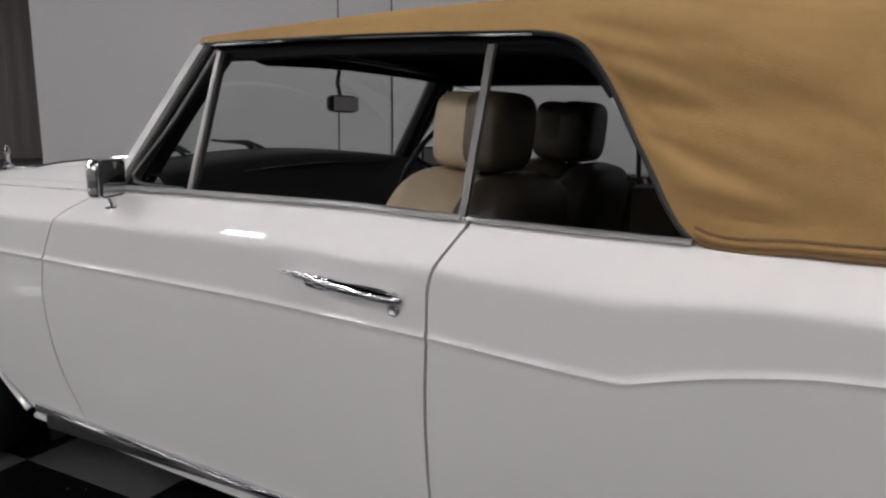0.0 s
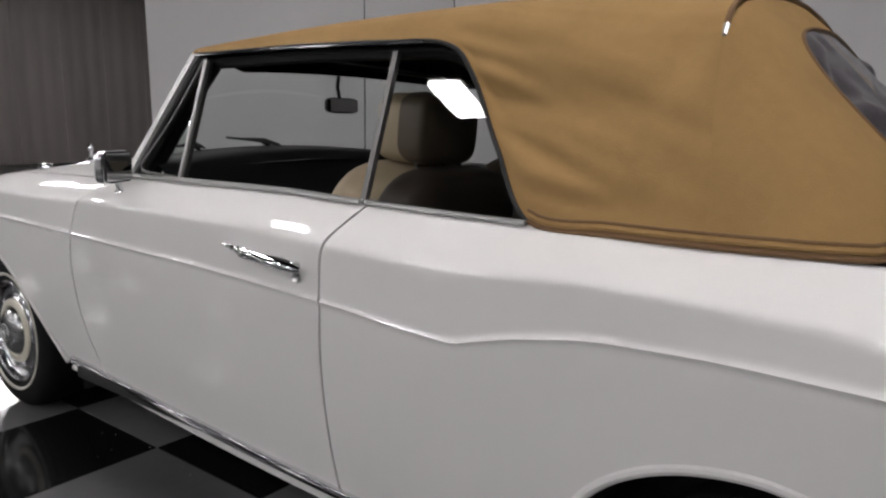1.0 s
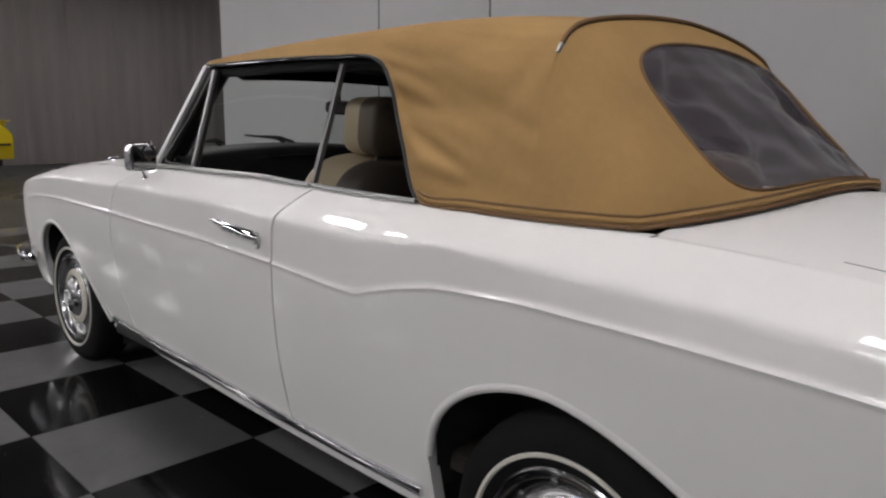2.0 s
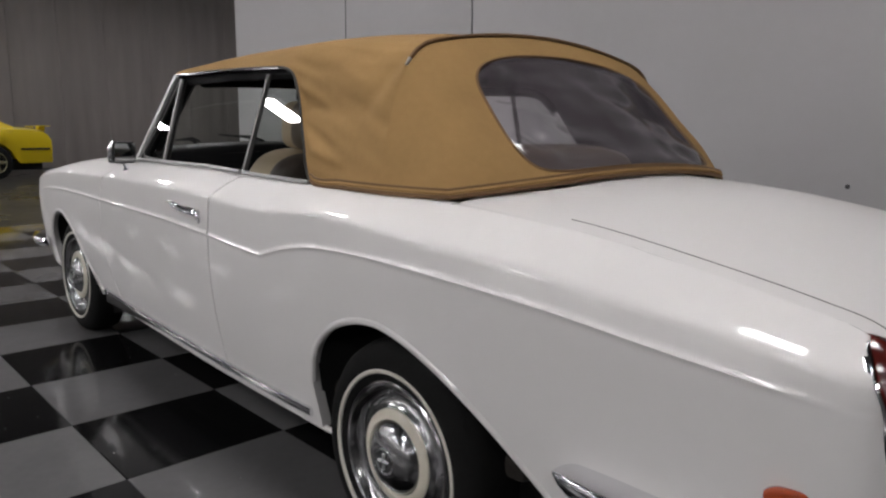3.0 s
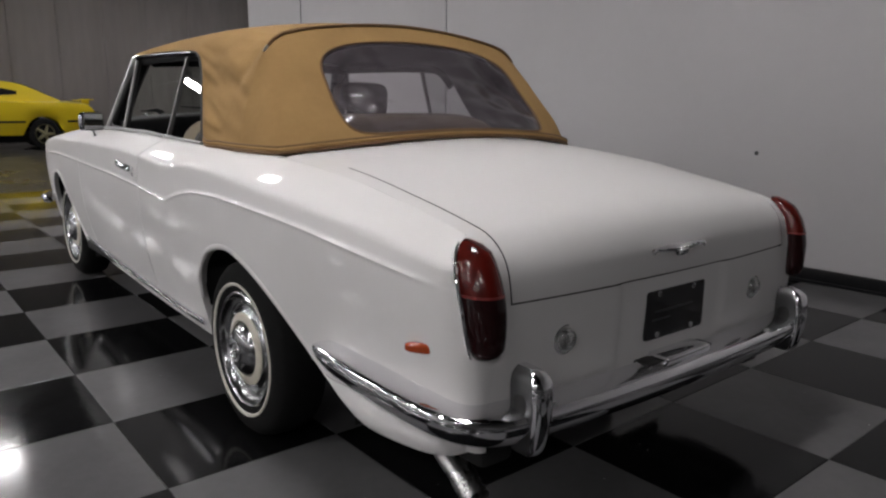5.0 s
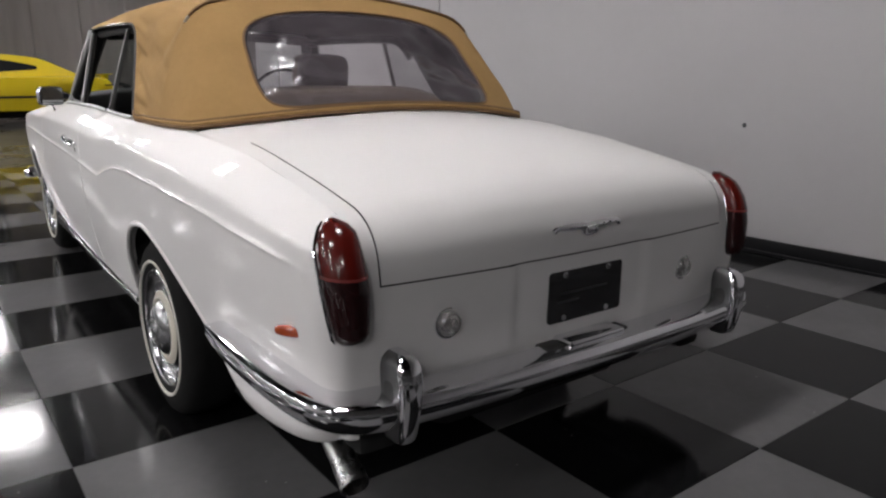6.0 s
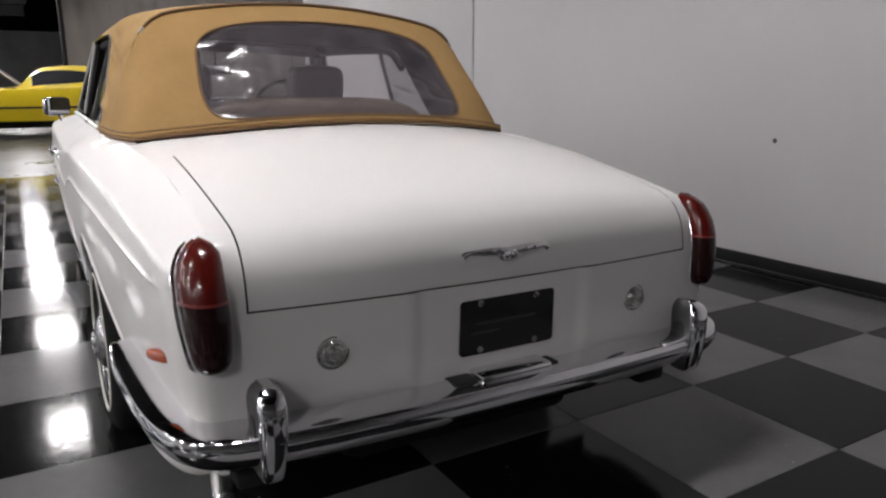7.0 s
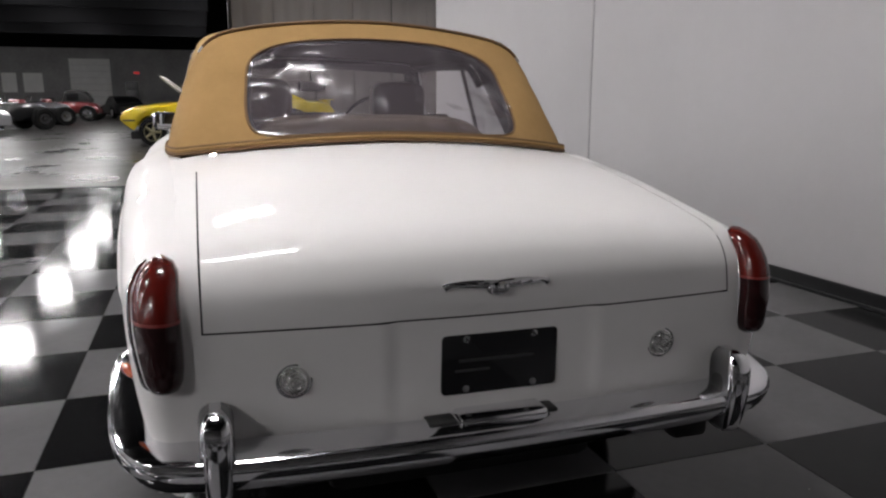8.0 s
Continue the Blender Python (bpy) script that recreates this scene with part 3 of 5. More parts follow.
tail_panel = part("tail_panel", bm, PAINT, car, angle=50)
bm = bmesh.new()
patch(bm, lambda q, y: deck(q, y), steps(0.0, LID_Q0, 8), steps(-0.690, 0.690, 30))
part("rear_deck", bm, PAINT, car, angle=50)
bm = bmesh.new()
patch(bm, lambda q, y: deck(q, y) + Vector((-0.02, 0, -0.022)), steps(0.1, 0.9, 40), steps(-0.72, 0.72, 24))
part("boot_frame", bm, UNDER, car)

# hood and cowl
bm = bmesh.new()
patch(bm, lambda x, k: Vector((x, k * (INNER(x) - 0.105), TOP(x) + 0.012 + 0.035 * (1 - k * k) + 0.012 * math.exp(-(k / 0.03) ** 2))), steps(-3.78, -2.24, 40), steps(-1, 1, 60))
part("bonnet", bm, PAINT, car)
bm = bmesh.new()
patch(bm, lambda x, k: Vector((x, k * (INNER(x) - 0.098), TOP(x) + 0.010 + 0.033 * (1 - k * k))), steps(-2.232, -1.98, 8), steps(-1, 1, 30))
part("cowl", bm, PAINT, car)
bm = bmesh.new()
tube(bm, [(x, 0, TOP(x) + 0.062) for x in steps(-3.78, -2.24, 20)], 0.008, 8)
part("bonnet_strip", bm, CHROME, car)
bm = bmesh.new()
box(bm, (-3.93, -0.27, 0.36), (-3.78, 0.27, 0.99), 0.02)
shell = part("radiator_shell", bm, CHROME, car)
for k in range(15):
    bm = bmesh.new()
    box(bm, (-3.945, -0.24 + 0.033 * k, 0.40), (-3.925, -0.225 + 0.033 * k, 0.95), 0.003)
    part("grille_bar", bm, CHROME, shell)
bm = bmesh.new()
lathe(bm, [(0.028, 0), (0.028, 0.012), (0.012, 0.02), (0.010, 0.05), (0.016, 0.075), (0.008, 0.10), (0.0, 0.108)], (-3.86, 0, 0.99), "z", 1, 14)
part("bonnet_ornament", bm, CHROME, car, "small plain chrome bonnet ornament")
bm = bmesh.new()
box(bm, (-3.84, -0.60, 0.38), (-3.80, 0.60, 0.86), 0.01)
part("nose_panel", bm, PAINT, car)

# underbody and wheel wells
bm = bmesh.new()
box(bm, (-3.70, -0.60, 0.20), (-0.45, 0.60, 0.36), 0.03)
box(bm, (-0.50, -0.55, 0.24), (1.08, 0.55, 0.40), 0.04)
box(bm, (-2.35, -0.86, 0.30), (-0.40, 0.86, 0.345), 0.01)
box(bm, (0.60, -0.40, 0.17), (1.02, 0.40, 0.30), 0.05)
for s in (-1, 1):
    box(bm, (0.62, min(s * 0.6, s * 0.72), 0.24), (1.12, max(s * 0.6, s * 0.72), 0.36), 0.02)
part("underbody", bm, UNDER, car)


def wheel_well(bm, a, b, axle):
    """A dark arch liner behind the opening."""
    xs = [x for x in steps(a, b, 30)]
    inner = 0.52
    rows = []
    for x in xs:
        z = low_edge(x) + 0.03
        rows.append([bm.verts.new((x, -flank(x, z) + 0.024, z)), bm.verts.new((x, -inner, z + 0.02)), bm.verts.new((x, -inner, 0.22))])
    for i in range(len(rows) - 1):
        for j in range(2):
            bm.faces.new([rows[i][j], rows[i + 1][j], rows[i + 1][j + 1], rows[i][j + 1]])
    for r in (rows[0], rows[-1]):
        corner = bm.verts.new((r[0].co.x, r[0].co.y, 0.22))
        bm.faces.new([r[0], r[1], r[2], corner])
    return bm


for a, b, axle in ((-3.46, -2.42, FRONT_AXLE), (-0.405, 0.64, REAR_AXLE)):
    part("wheel_well", wheel_well(bmesh.new(), a, b, axle), UNDER, car)
    part("wheel_well", mirrored(wheel_well(bmesh.new(), a, b, axle)), UNDER, car)


def sized(k, profile):
    return [(r * k, d) for r, d in profile]


def wheel(x, z, face, s, k=1.0):
    """A road wheel with its outer face at that distance from the middle; s: the side; k: its size."""
    y = s * (face - 0.105)
    c = (x, y, z)
    tyre = part("wheel", lathe(bmesh.new(), sized(k, [(0.20, -0.08), (0.30, -0.09), (0.333, -0.07), (0.343, -0.03), (0.343, 0.04), (0.334, 0.072), (0.318, 0.088), (0.292, 0.099), (0.268, 0.102), (0.240, 0.097), (0.216, 0.085), (0.20, 0.06)]), c, "y", s, 64), RUBBER, car, "black tyre with a thin white band and a chrome wheel disc")
    part("white_band", lathe(bmesh.new(), sized(k, [(0.260, 0.1020), (0.258, 0.1055), (0.250, 0.1050), (0.247, 0.0990)]), c, "y", s, 64), WHITEWALL, tyre)
    part("rim", lathe(bmesh.new(), sized(k, [(0.224, 0.078), (0.225, 0.092), (0.219, 0.097), (0.212, 0.093), (0.206, 0.080), (0.190, 0.066), (0.170, 0.063), (0.152, 0.071), (0.142, 0.080), (0.08, 0.06)]), c, "y", s, 64), WHEEL_CHROME, tyre)
    part("enamel_ring", lathe(bmesh.new(), sized(k, [(0.142, 0.077), (0.140, 0.084), (0.128, 0.090), (0.113, 0.092), (0.109, 0.085)]), c, "y", s, 64), CREAM, tyre, "cream painted ring")
    cap = part("hub_cap", lathe(bmesh.new(), sized(k, [(0.108, 0.084), (0.100, 0.096), (0.085, 0.108), (0.062, 0.118), (0.036, 0.124), (0.0, 0.126)]), c, "y", s, 48), WHEEL_CHROME, tyre)
    bm = bmesh.new()
    for a in (0.0, math.pi / 2):
        d = Vector((math.cos(a), 0, math.sin(a))) * 0.024 * k
        o = Vector(c) + Vector((0, s * 0.125, 0))
        tube(bm, [o - d, o + d], 0.005, 6)
    lathe(bm, sized(k, [(0.040, 0.122), (0.037, 0.128), (0.034, 0.124)]), c, "y", s, 24)
    part("emblem", bm, STEEL, cap)
    for n in range(10):
        a = 2 * math.pi * n / 10
        bm = lathe(bmesh.new(), [(0.011, 0), (0.008, 0.007), (0.0, 0.009)], (x + 0.178 * k * math.cos(a), y + s * 0.063, z + 0.178 * k * math.sin(a)), "y", s, 10)
        part("wheel_stud", bm, WHEEL_CHROME, tyre)


for s in (-1, 1):
    wheel(-3.055, 0.336 + 0.011 * s, 0.800, s, 0.98)
    wheel(0.022, 0.322 + 0.012 * s, 0.908, s, 0.945)


# ---- chrome trim, lamps and fittings of the convertible ----
def sill_strip():
    bm = bmesh.new()
    pts = [(x, -(flank(x, SILL(x) + 0.05) + 0.001), SILL(x) + 0.045) for x in steps(-2.42, -0.43, 40)]
    prof = [(0.0, -0.016), (0.009, -0.012), (0.012, 0.0), (0.009, 0.012), (0.0, 0.016), (-0.006, 0.0)]
    return sweep(bm, pts, [[(o, u) for o, u in prof]] * len(pts))


def sill_lip():
    bm = bmesh.new()
    pts = [(x, -(flank(x, SILL(x)) - 0.008), SILL(x) - 0.006) for x in steps(-2.48, -0.34, 40)]
    prof = [(-0.004, -0.007), (0.003, -0.005), (0.005, 0.006), (-0.004, 0.012), (-0.02, 0.0)]
    return sweep(bm, pts, [prof] * len(pts))


def arch_lip(a, b):
    bm = bmesh.new()
    xs = steps(a, b, 40)
    pts = [(x, -(flank(x, low_edge(x)) - 0.006), low_edge(x) + 0.003) for x in xs]
    return tube(bm, pts, 0.012, 10)


BUMP = [(0.570, 0.912, 0.476), (0.61, 0.914, 0.470), (0.70, 0.912, 0.459), (0.85, 0.903, 0.445), (1.0, 0.888, 0.432), (1.10, 0.868, 0.424), (1.17, 0.838, 0.419), (1.215, 0.795, 0.416), (1.238, 0.735, 0.414), (1.255, 0.60, 0.412), (1.268, 0.40, 0.412), (1.275, 0.20, 0.412), (1.277, 0.0, 0.412)]


def bumper_profile(s):
    base = [(-0.016, -0.052), (0.002, -0.049), (0.016, -0.040), (0.027, -0.024), (0.036, 0.0), (0.035, 0.018), (0.030, 0.028), (0.020, 0.034), (-0.015, 0.039), (-0.060, 0.043), (-0.060, -0.046)]
    return [(o * s - 0.01, u * s) for o, u in base]


def rear_bumper():
    bm = bmesh.new()
    pts = [(x, -y, z) for x, y, z in BUMP] + [(x, y, z) for x, y, z in BUMP[-2::-1]]
    scale = [0.25, 0.65, 0.88, 0.98, 1.0, 1.0] + [1.0] * 7
    scale = scale + scale[-2::-1]
    fine, fsc = [], []
    for i in range(len(pts) - 1):
        for k in range(3):
            t = k / 3
            p = [Vector(pts[max(0, min(len(pts) - 1, i + d))]) for d in (-1, 0, 1, 2)]
            q = 0.5 * ((2 * p[1]) + (p[2] - p[0]) * t + (2 * p[0] - 5 * p[1] + 4 * p[2] - p[3]) * t * t + (3 * p[1] - p[0] - 3 * p[2] + p[3]) * t ** 3)
            fine.append(q)
            fsc.append(scale[i] * (1 - t) + scale[i + 1] * t)
    fine.append(Vector(pts[-1]))
    fsc.append(scale[-1])
    return sweep(bm, fine, [bumper_profile(s) for s in fsc])


bumper = part("rear_bumper", rear_bumper(), CHROME, car, "polished chrome rear bumper", angle=28)


def overrider(s):
    bm = bmesh.new()
    # a tall rounded block, hollowed at its front
    prof = curve((0.325, 0.012), (0.336, 0.032), (0.37, 0.046), (0.42, 0.056), (0.47, 0.060), (0.518, 0.056), (0.544, 0.042), (0.558, 0.010))
    half = curve((0.325, 0.014), (0.336, 0.026), (0.38, 0.032), (0.45, 0.036), (0.518, 0.039), (0.544, 0.032), (0.558, 0.013))
    zs = [0.325, 0.328, 0.334, 0.342, 0.355, 0.38, 0.41, 0.44, 0.47, 0.495, 0.516, 0.530, 0.541, 0.550, 0.556, 0.558]
    rows = []
    for z in zs:
        d, h = prof(z), half(z)
        ring = []
        half_ring = [(1.238 + d * (1 - 0.10 * k * k), 0.66 * h * k) for k in steps(0, 1, 5)] + [(1.238 + 0.80 * d, 0.78 * h), (1.238 + 0.62 * d, 0.86 * h), (1.238, 0.93 * h), (1.203, 0.97 * h)]
        for x, y in [(x, -y) for x, y in half_ring[:0:-1]] + half_ring:
            ring.append(bm.verts.new((x, 0.67 * s + y, z)))
        rows.append(ring)
    n = len(rows[0])
    for i in range(len(rows) - 1):
        for k in range(n):
            face = bm.faces.new([rows[i][k], rows[i][(k + 1) % n], rows[i + 1][(k + 1) % n], rows[i + 1][k]])
            face.material_index = 1 if k in (0, 1, n - 3, n - 2, n - 1) else 0
    bm.faces.new(rows[0])
    bm.faces.new(rows[-1][::-1])
    return bm


for s in (-1, 1):
    block = part("overrider", overrider(s), (CHROME, DULL_METAL), bumper, "chrome bumper overrider")
    for e in (-1, 1):
        # black lump whose colour gives the shade of a hole in the side
        bm = bmesh.new()
        puffy(bm, (1.232, s * 0.67 + e * 0.0325, 0.468), (0.048, 0.010, 0.062), 2.4, 0, 18, 8)
        part("hole_shade_pad", bm, SEAL, block)
bm = bmesh.new()
box(bm, (1.185, -0.115, 0.440), (1.262, 0.115, 0.468), 0.010)
part("plate_lamp", bm, CHROME, bumper, "chrome number plate lamp on the bumper")
for y0, y1 in ((-0.19, -0.117), (0.117, 0.15)):
    bm = bmesh.new()
    box(bm, (1.19, y0, 0.440), (1.245, y1, 0.458), 0.006)
    part("lamp_mount", bm, SEAL, bumper)

# front bumper, whose end shows before the front wheel
bm = bmesh.new()
FB = [(-3.47, 0.850, 0.475), (-3.53, 0.858, 0.472), (-3.65, 0.850, 0.468), (-3.85, 0.80, 0.466), (-3.96, 0.70, 0.465), (-4.01, 0.45, 0.465), (-4.02, 0.0, 0.465)]
pts = [(x, y, z) for x, y, z in FB] + [(x, -y, z) for x, y, z in FB[-2::-1]]
sc = [0.35, 0.6, 0.75, 0.9, 1, 1, 1, 1, 1, 0.9, 0.75, 0.6, 0.35]
sweep(bm, pts, [bumper_profile(s) for s in sc])
part("front_bumper", bm, CHROME, car)

for s in (-1, 1):
    flip = (lambda b: b) if s < 0 else mirrored
    part("sill_strip", flip(sill_strip()), CHROME, car, "chrome sill strip")
    part("sill_lip", flip(sill_lip()), PAINT, car)
    part("arch_lip", flip(arch_lip(-0.389, 0.60)), PAINT, car)
    part("arch_lip", flip(arch_lip(-3.439, -2.50)), PAINT, car)


def tail_lamp_spine(z):
    return curve((0.575, 1.202), (0.61, 1.217), (0.69, 1.220), (0.77, 1.204), (0.83, 1.170), (0.868, 1.134))(z)


def tail_lamp(s):
    """A tall lens on the corner of the tail, leaning forward to its top."""
    heights = [0.577, 0.582, 0.592, 0.612, 0.642, 0.672, 0.702, 0.727, 0.745, 0.762, 0.792, 0.822, 0.842, 0.857, 0.865, 0.869]
    half = curve((0.577, 0.006), (0.584, 0.022), (0.602, 0.034), (0.652, 0.040), (0.732, 0.043), (0.792, 0.042), (0.832, 0.037), (0.857, 0.024), (0.869, 0.005))

    def outer(z):
        return 0.92 - 0.08 * (1 - smooth(0.57, 0.70, z))

    def mid_at(z):
        return 0.788 - 0.010 * (1 - smooth(0.58, 0.76, z)) - 0.016 * smooth(0.79, 0.868, z)

    def ring(bm, z, grow, depth, rear=0.0):
        h, mid = half(z) + grow, mid_at(z)
        out = []
        for k in range(17):
            a = math.pi * (k / 16 - 0.5) * 1.0
            y = mid + h * math.sin(a) * (1.34 if a < 0 else outer(z))
            x = tail_lamp_spine(z) + depth * math.cos(a) ** 0.8 * min(1, h / 0.034) - 0.030 * ((y - 0.742) / 0.085) ** 2 - 0.018 - rear
            out.append(bm.verts.new((x, s * y, z)))
        back = 0.085 - 0.060 * smooth(0.79, 0.86, z)
        out.append(bm.verts.new((tail_lamp_spine(z) - back, s * (mid + h * outer(z) * (1 - 0.6 * smooth(0.76, 0.82, z))), z)))
        out.append(bm.verts.new((tail_lamp_spine(z) - 0.05, s * (mid - 1.34 * h), z)))
        return out

    def body(zs, grow, depth, rear=0.0):
        bm = bmesh.new()
        rows = [ring(bm, z, grow, depth, rear) for z in zs]
        n = len(rows[0])
        for i in range(len(rows) - 1):
            for k in range(n):
                bm.faces.new([rows[i][k], rows[i][(k + 1) % n], rows[i + 1][(k + 1) % n], rows[i + 1][k]])
        bm.faces.new(rows[0])
        bm.faces.new(rows[-1][::-1])
        return bm
    holder = part("tail_lamp", body(heights[:-3], 0.002, 0.022, 0.026), CHROME, car, "tall red tail lamp in a chrome rim")
    part("upper_lens", body([z for z in heights if z >= 0.744], 0.0, 0.046, 0.014), RED_LENS, holder, "red upper lens")
    bm = bmesh.new()
    bead = []
    for z in steps(0.584, 0.862, 22):
        y = mid_at(z) + half(z) * outer(z)
        bead.append((tail_lamp_spine(z) - 0.030 * ((y - 0.742) / 0.085) ** 2 - 0.032, s * (y + 0.007), z))
    tube(bm, bead, [0.002] + [0.0042] * 21 + [0.002], 8)
    part("rim_bead", bm, CHROME, holder)
    part("lens_joint", body([0.7415, 0.7475], 0.0008, 0.0465, 0.014), LENS_JOINT, holder, "pale red joint between the lenses")
    part("lower_lens", body([z for z in heights if z <= 0.746], 0.0, 0.044, 0.014), DARK_RED_LENS, holder, "dark red lower lens")


for s in (-1, 1):
    tail_lamp(s)
    # side marker
    bm = bmesh.new()
    x0, z0 = 1.022, 0.585
    puffy(bm, (x0, s * (flank(1.0, z0) + 0.001), z0), (0.067, 0.030, 0.028), 3.5, 0, 20, 10)
    for v in bm.verts:
        v.co.y -= s * 0.55 * (v.co.x - x0)
    marker = part("side_marker", bm, AMBER_LENS, car, "amber side marker lens")
    # reversing lamp
    rev = part("reversing_lamp", lathe(bmesh.new(), [(0.044, -0.01), (0.044, 0.006), (0.041, 0.013), (0.037, 0.013), (0.034, 0.007)], (1.180, s * 0.485 - 0.011, 0.582), "x", 1, 32), CHROME, car, "round clear reversing lamp")
    part("lens", lathe(bmesh.new(), [(0.036, 0.007), (0.033, 0.020), (0.027, 0.027), (0.024, 0.026), (0.016, 0.031), (0.013, 0.029), (0.0, 0.033)], (1.180, s * 0.485 - 0.011, 0.582), "x", 1, 32), CLEAR_LENS, rev)

# number plate
bm = bmesh.new()
outline = []
for cy, cz, a0 in ((0.151, 0.643, 0), (-0.133, 0.643, 90), (-0.133, 0.515, 180), (0.151, 0.515, 270)):
    outline += [(cy + 0.012 * math.cos(radians(a0 + d)), cz + 0.012 * math.sin(radians(a0 + d))) for d in (0, 22.5, 45, 67.5, 90)]
loops = [[bm.verts.new((x, y, z)) for y, z in outline] for x in (1.188, 1.193)]
for k in range(len(outline)):
    j = (k + 1) % len(outline)
    bm.faces.new([loops[0][k], loops[0][j], loops[1][j], loops[1][k]])
bm.faces.new(loops[1])
bm.faces.new(loops[0][::-1])
plate = part("number_plate", bm, PLATE, car, "blank black number plate")
for y, z in ((-0.081, 0.515), (0.099, 0.515), (-0.081, 0.643), (0.099, 0.643)):
    part("screw", lathe(bmesh.new(), [(0.009, 0), (0.008, 0.003), (0.0, 0.005)], (1.193, y, z), "x", 1, 12), STEEL, plate)
bm = bmesh.new()
box(bm, (1.1935, -0.10, 0.585), (1.1945, 0.10, 0.592))
box(bm, (1.1935, -0.11, 0.560), (1.1945, -0.02, 0.566))
part("lettering_bar", bm, PLATE_INK, plate)

# winged badge on the lid: two thin wings with drooped tips round a small boss
bm = bmesh.new()
BADGE_Y = -0.009
for s in (-1, 1):
    wing = [(0.0, 0.000, 0.010), (0.030, 0.001, 0.012), (0.060, 0.003, 0.0105), (0.090, 0.004, 0.0085), (0.115, 0.004, 0.0065), (0.128, 0.001, 0.0085), (0.135, -0.004, 0.0095)]
    tube(bm, [(1.207 - 0.0045 * (y / 0.13) ** 2, BADGE_Y + s * y, 0.779 + dz) for y, dz, _ in wing], [w for _, _, w in wing], 8, False, 0.6)
    for k in range(3):
        tube(bm, [(1.212, BADGE_Y + s * (0.026 + 0.030 * k), 0.7835), (1.208, BADGE_Y + s * (0.052 + 0.030 * k), 0.7845)], [0.004, 0.002], 6)
puffy(bm, (1.207, BADGE_Y, 0.770), (0.026, 0.062, 0.034), 2.2)
for k in (-1, 0, 1):
    puffy(bm, (1.216, BADGE_Y + 0.017 * k, 0.772), (0.014, 0.010, 0.025), 2.4, 0, 10, 8)
part("badge", bm, CHROME, boot_lid, "chrome winged badge")

# exhaust tail pipe
bm = bmesh.new()
pts = [(0.70, -0.66, 0.25), (0.86, -0.69, 0.255), (0.96, -0.715, 0.24), (1.04, -0.725, 0.21), (1.12, -0.735, 0.168)]
tube(bm, pts, [0.031, 0.032, 0.034, 0.036, 0.039], 16, False, 1.0, False)
tube(bm, pts[::-1], [0.036, 0.033, 0.031, 0.029, 0.028], 16, False, 1.0, False)
part("exhaust_pipe", bm, STEEL, car, "bright steel exhaust tail pipe")

# underside valance below the tail
bm = bmesh.new()
V = [(0.56, 0.868, 0.375), (0.66, 0.872, 0.352), (0.80, 0.873, 0.336), (1.0, 0.855, 0.345), (1.10, 0.81, 0.352), (1.14, 0.74, 0.375), (1.15, 0.6, 0.41), (1.15, 0, 0.42)]
run = curve(*[(k, p[0]) for k, p in enumerate(V)]), curve(*[(k, p[1]) for k, p in enumerate(V)]), curve(*[(k, p[2]) for k, p in enumerate(V)])
side = [(run[0](k), run[1](k), run[2](k)) for k in steps(0, len(V) - 1, 28)]
pts = [(x, -y, z) for x, y, z in side] + [(x, y, z) for x, y, z in side[-2::-1]]
size = [0.08 + 0.92 * smooth(0.0, 0.26, k / 28) for k in range(29)]
size = size + size[-2::-1]
sweep(bm, pts, [[(o * k, u * k) for o, u in ((0.0, 0.04), (0.007, 0.0), (0.002, -0.03), (-0.012, -0.05), (-0.04, -0.055), (-0.03, 0.04))] for k in size])
part("valance", bm, PAINT, car)


def door_handle(s):
    """A long pull: a fluted leaf at its front that swells into the grip."""
    bm = bmesh.new()
    line = curve((-1.365, 0.903), (-1.28, 0.898), (-1.17, 0.889), (-1.045, 0.878))
    girth = curve((-1.365, 0.002), (-1.33, 0.006), (-1.27, 0.011), (-1.22, 0.013), (-1.14, 0.0115), (-1.07, 0.0105), (-1.045, 0.005))
    stand = curve((-1.365, 0.001), (-1.30, 0.008), (-1.22, 0.022), (-1.12, 0.026), (-1.045, 0.016))
    xs = steps(-1.365, -1.045, 40)
    tube(bm, [(x, s * (flank(x, line(x)) + stand(x)), line(x)) for x in xs], [girth(x) * (1 + (0.16 * math.sin(190 * x) if -1.34 < x < -1.20 else 0.0)) for x in xs], 12, False, 0.8)
    return bm


def keyhole(s):
    return lathe(bmesh.new(), [(0.014, -0.004), (0.014, 0.004), (0.010, 0.007), (0.004, 0.004), (0.0, 0.003)], (-1.072, s * flank(-1.072, 0.855), 0.855), "y", s, 20)


for s in (-1, 1):
    handle = part("door_handle", door_handle(s), CHROME, car, "chrome door handle with a push button")
    bm = bmesh.new()
    lathe(bm, [(0.013, -0.02), (0.013, 0.018), (0.010, 0.022), (0.0, 0.023)], (-1.075, s * flank(-1.075, 0.880), 0.880), "y", s, 16)
    part("push_button", bm, STEEL, handle)
    # raised black pad gives the shadow behind the grip by colour
    bm = bmesh.new()
    puffy(bm, (-1.19, s * (flank(-1.19, 0.884) + 0.001), 0.884), (0.215, 0.008, 0.024), 2.6, 0, 24, 10)
    part("handle_shade_pad", bm, SEAL, handle)
    part("lock", keyhole(s), STEEL, car)


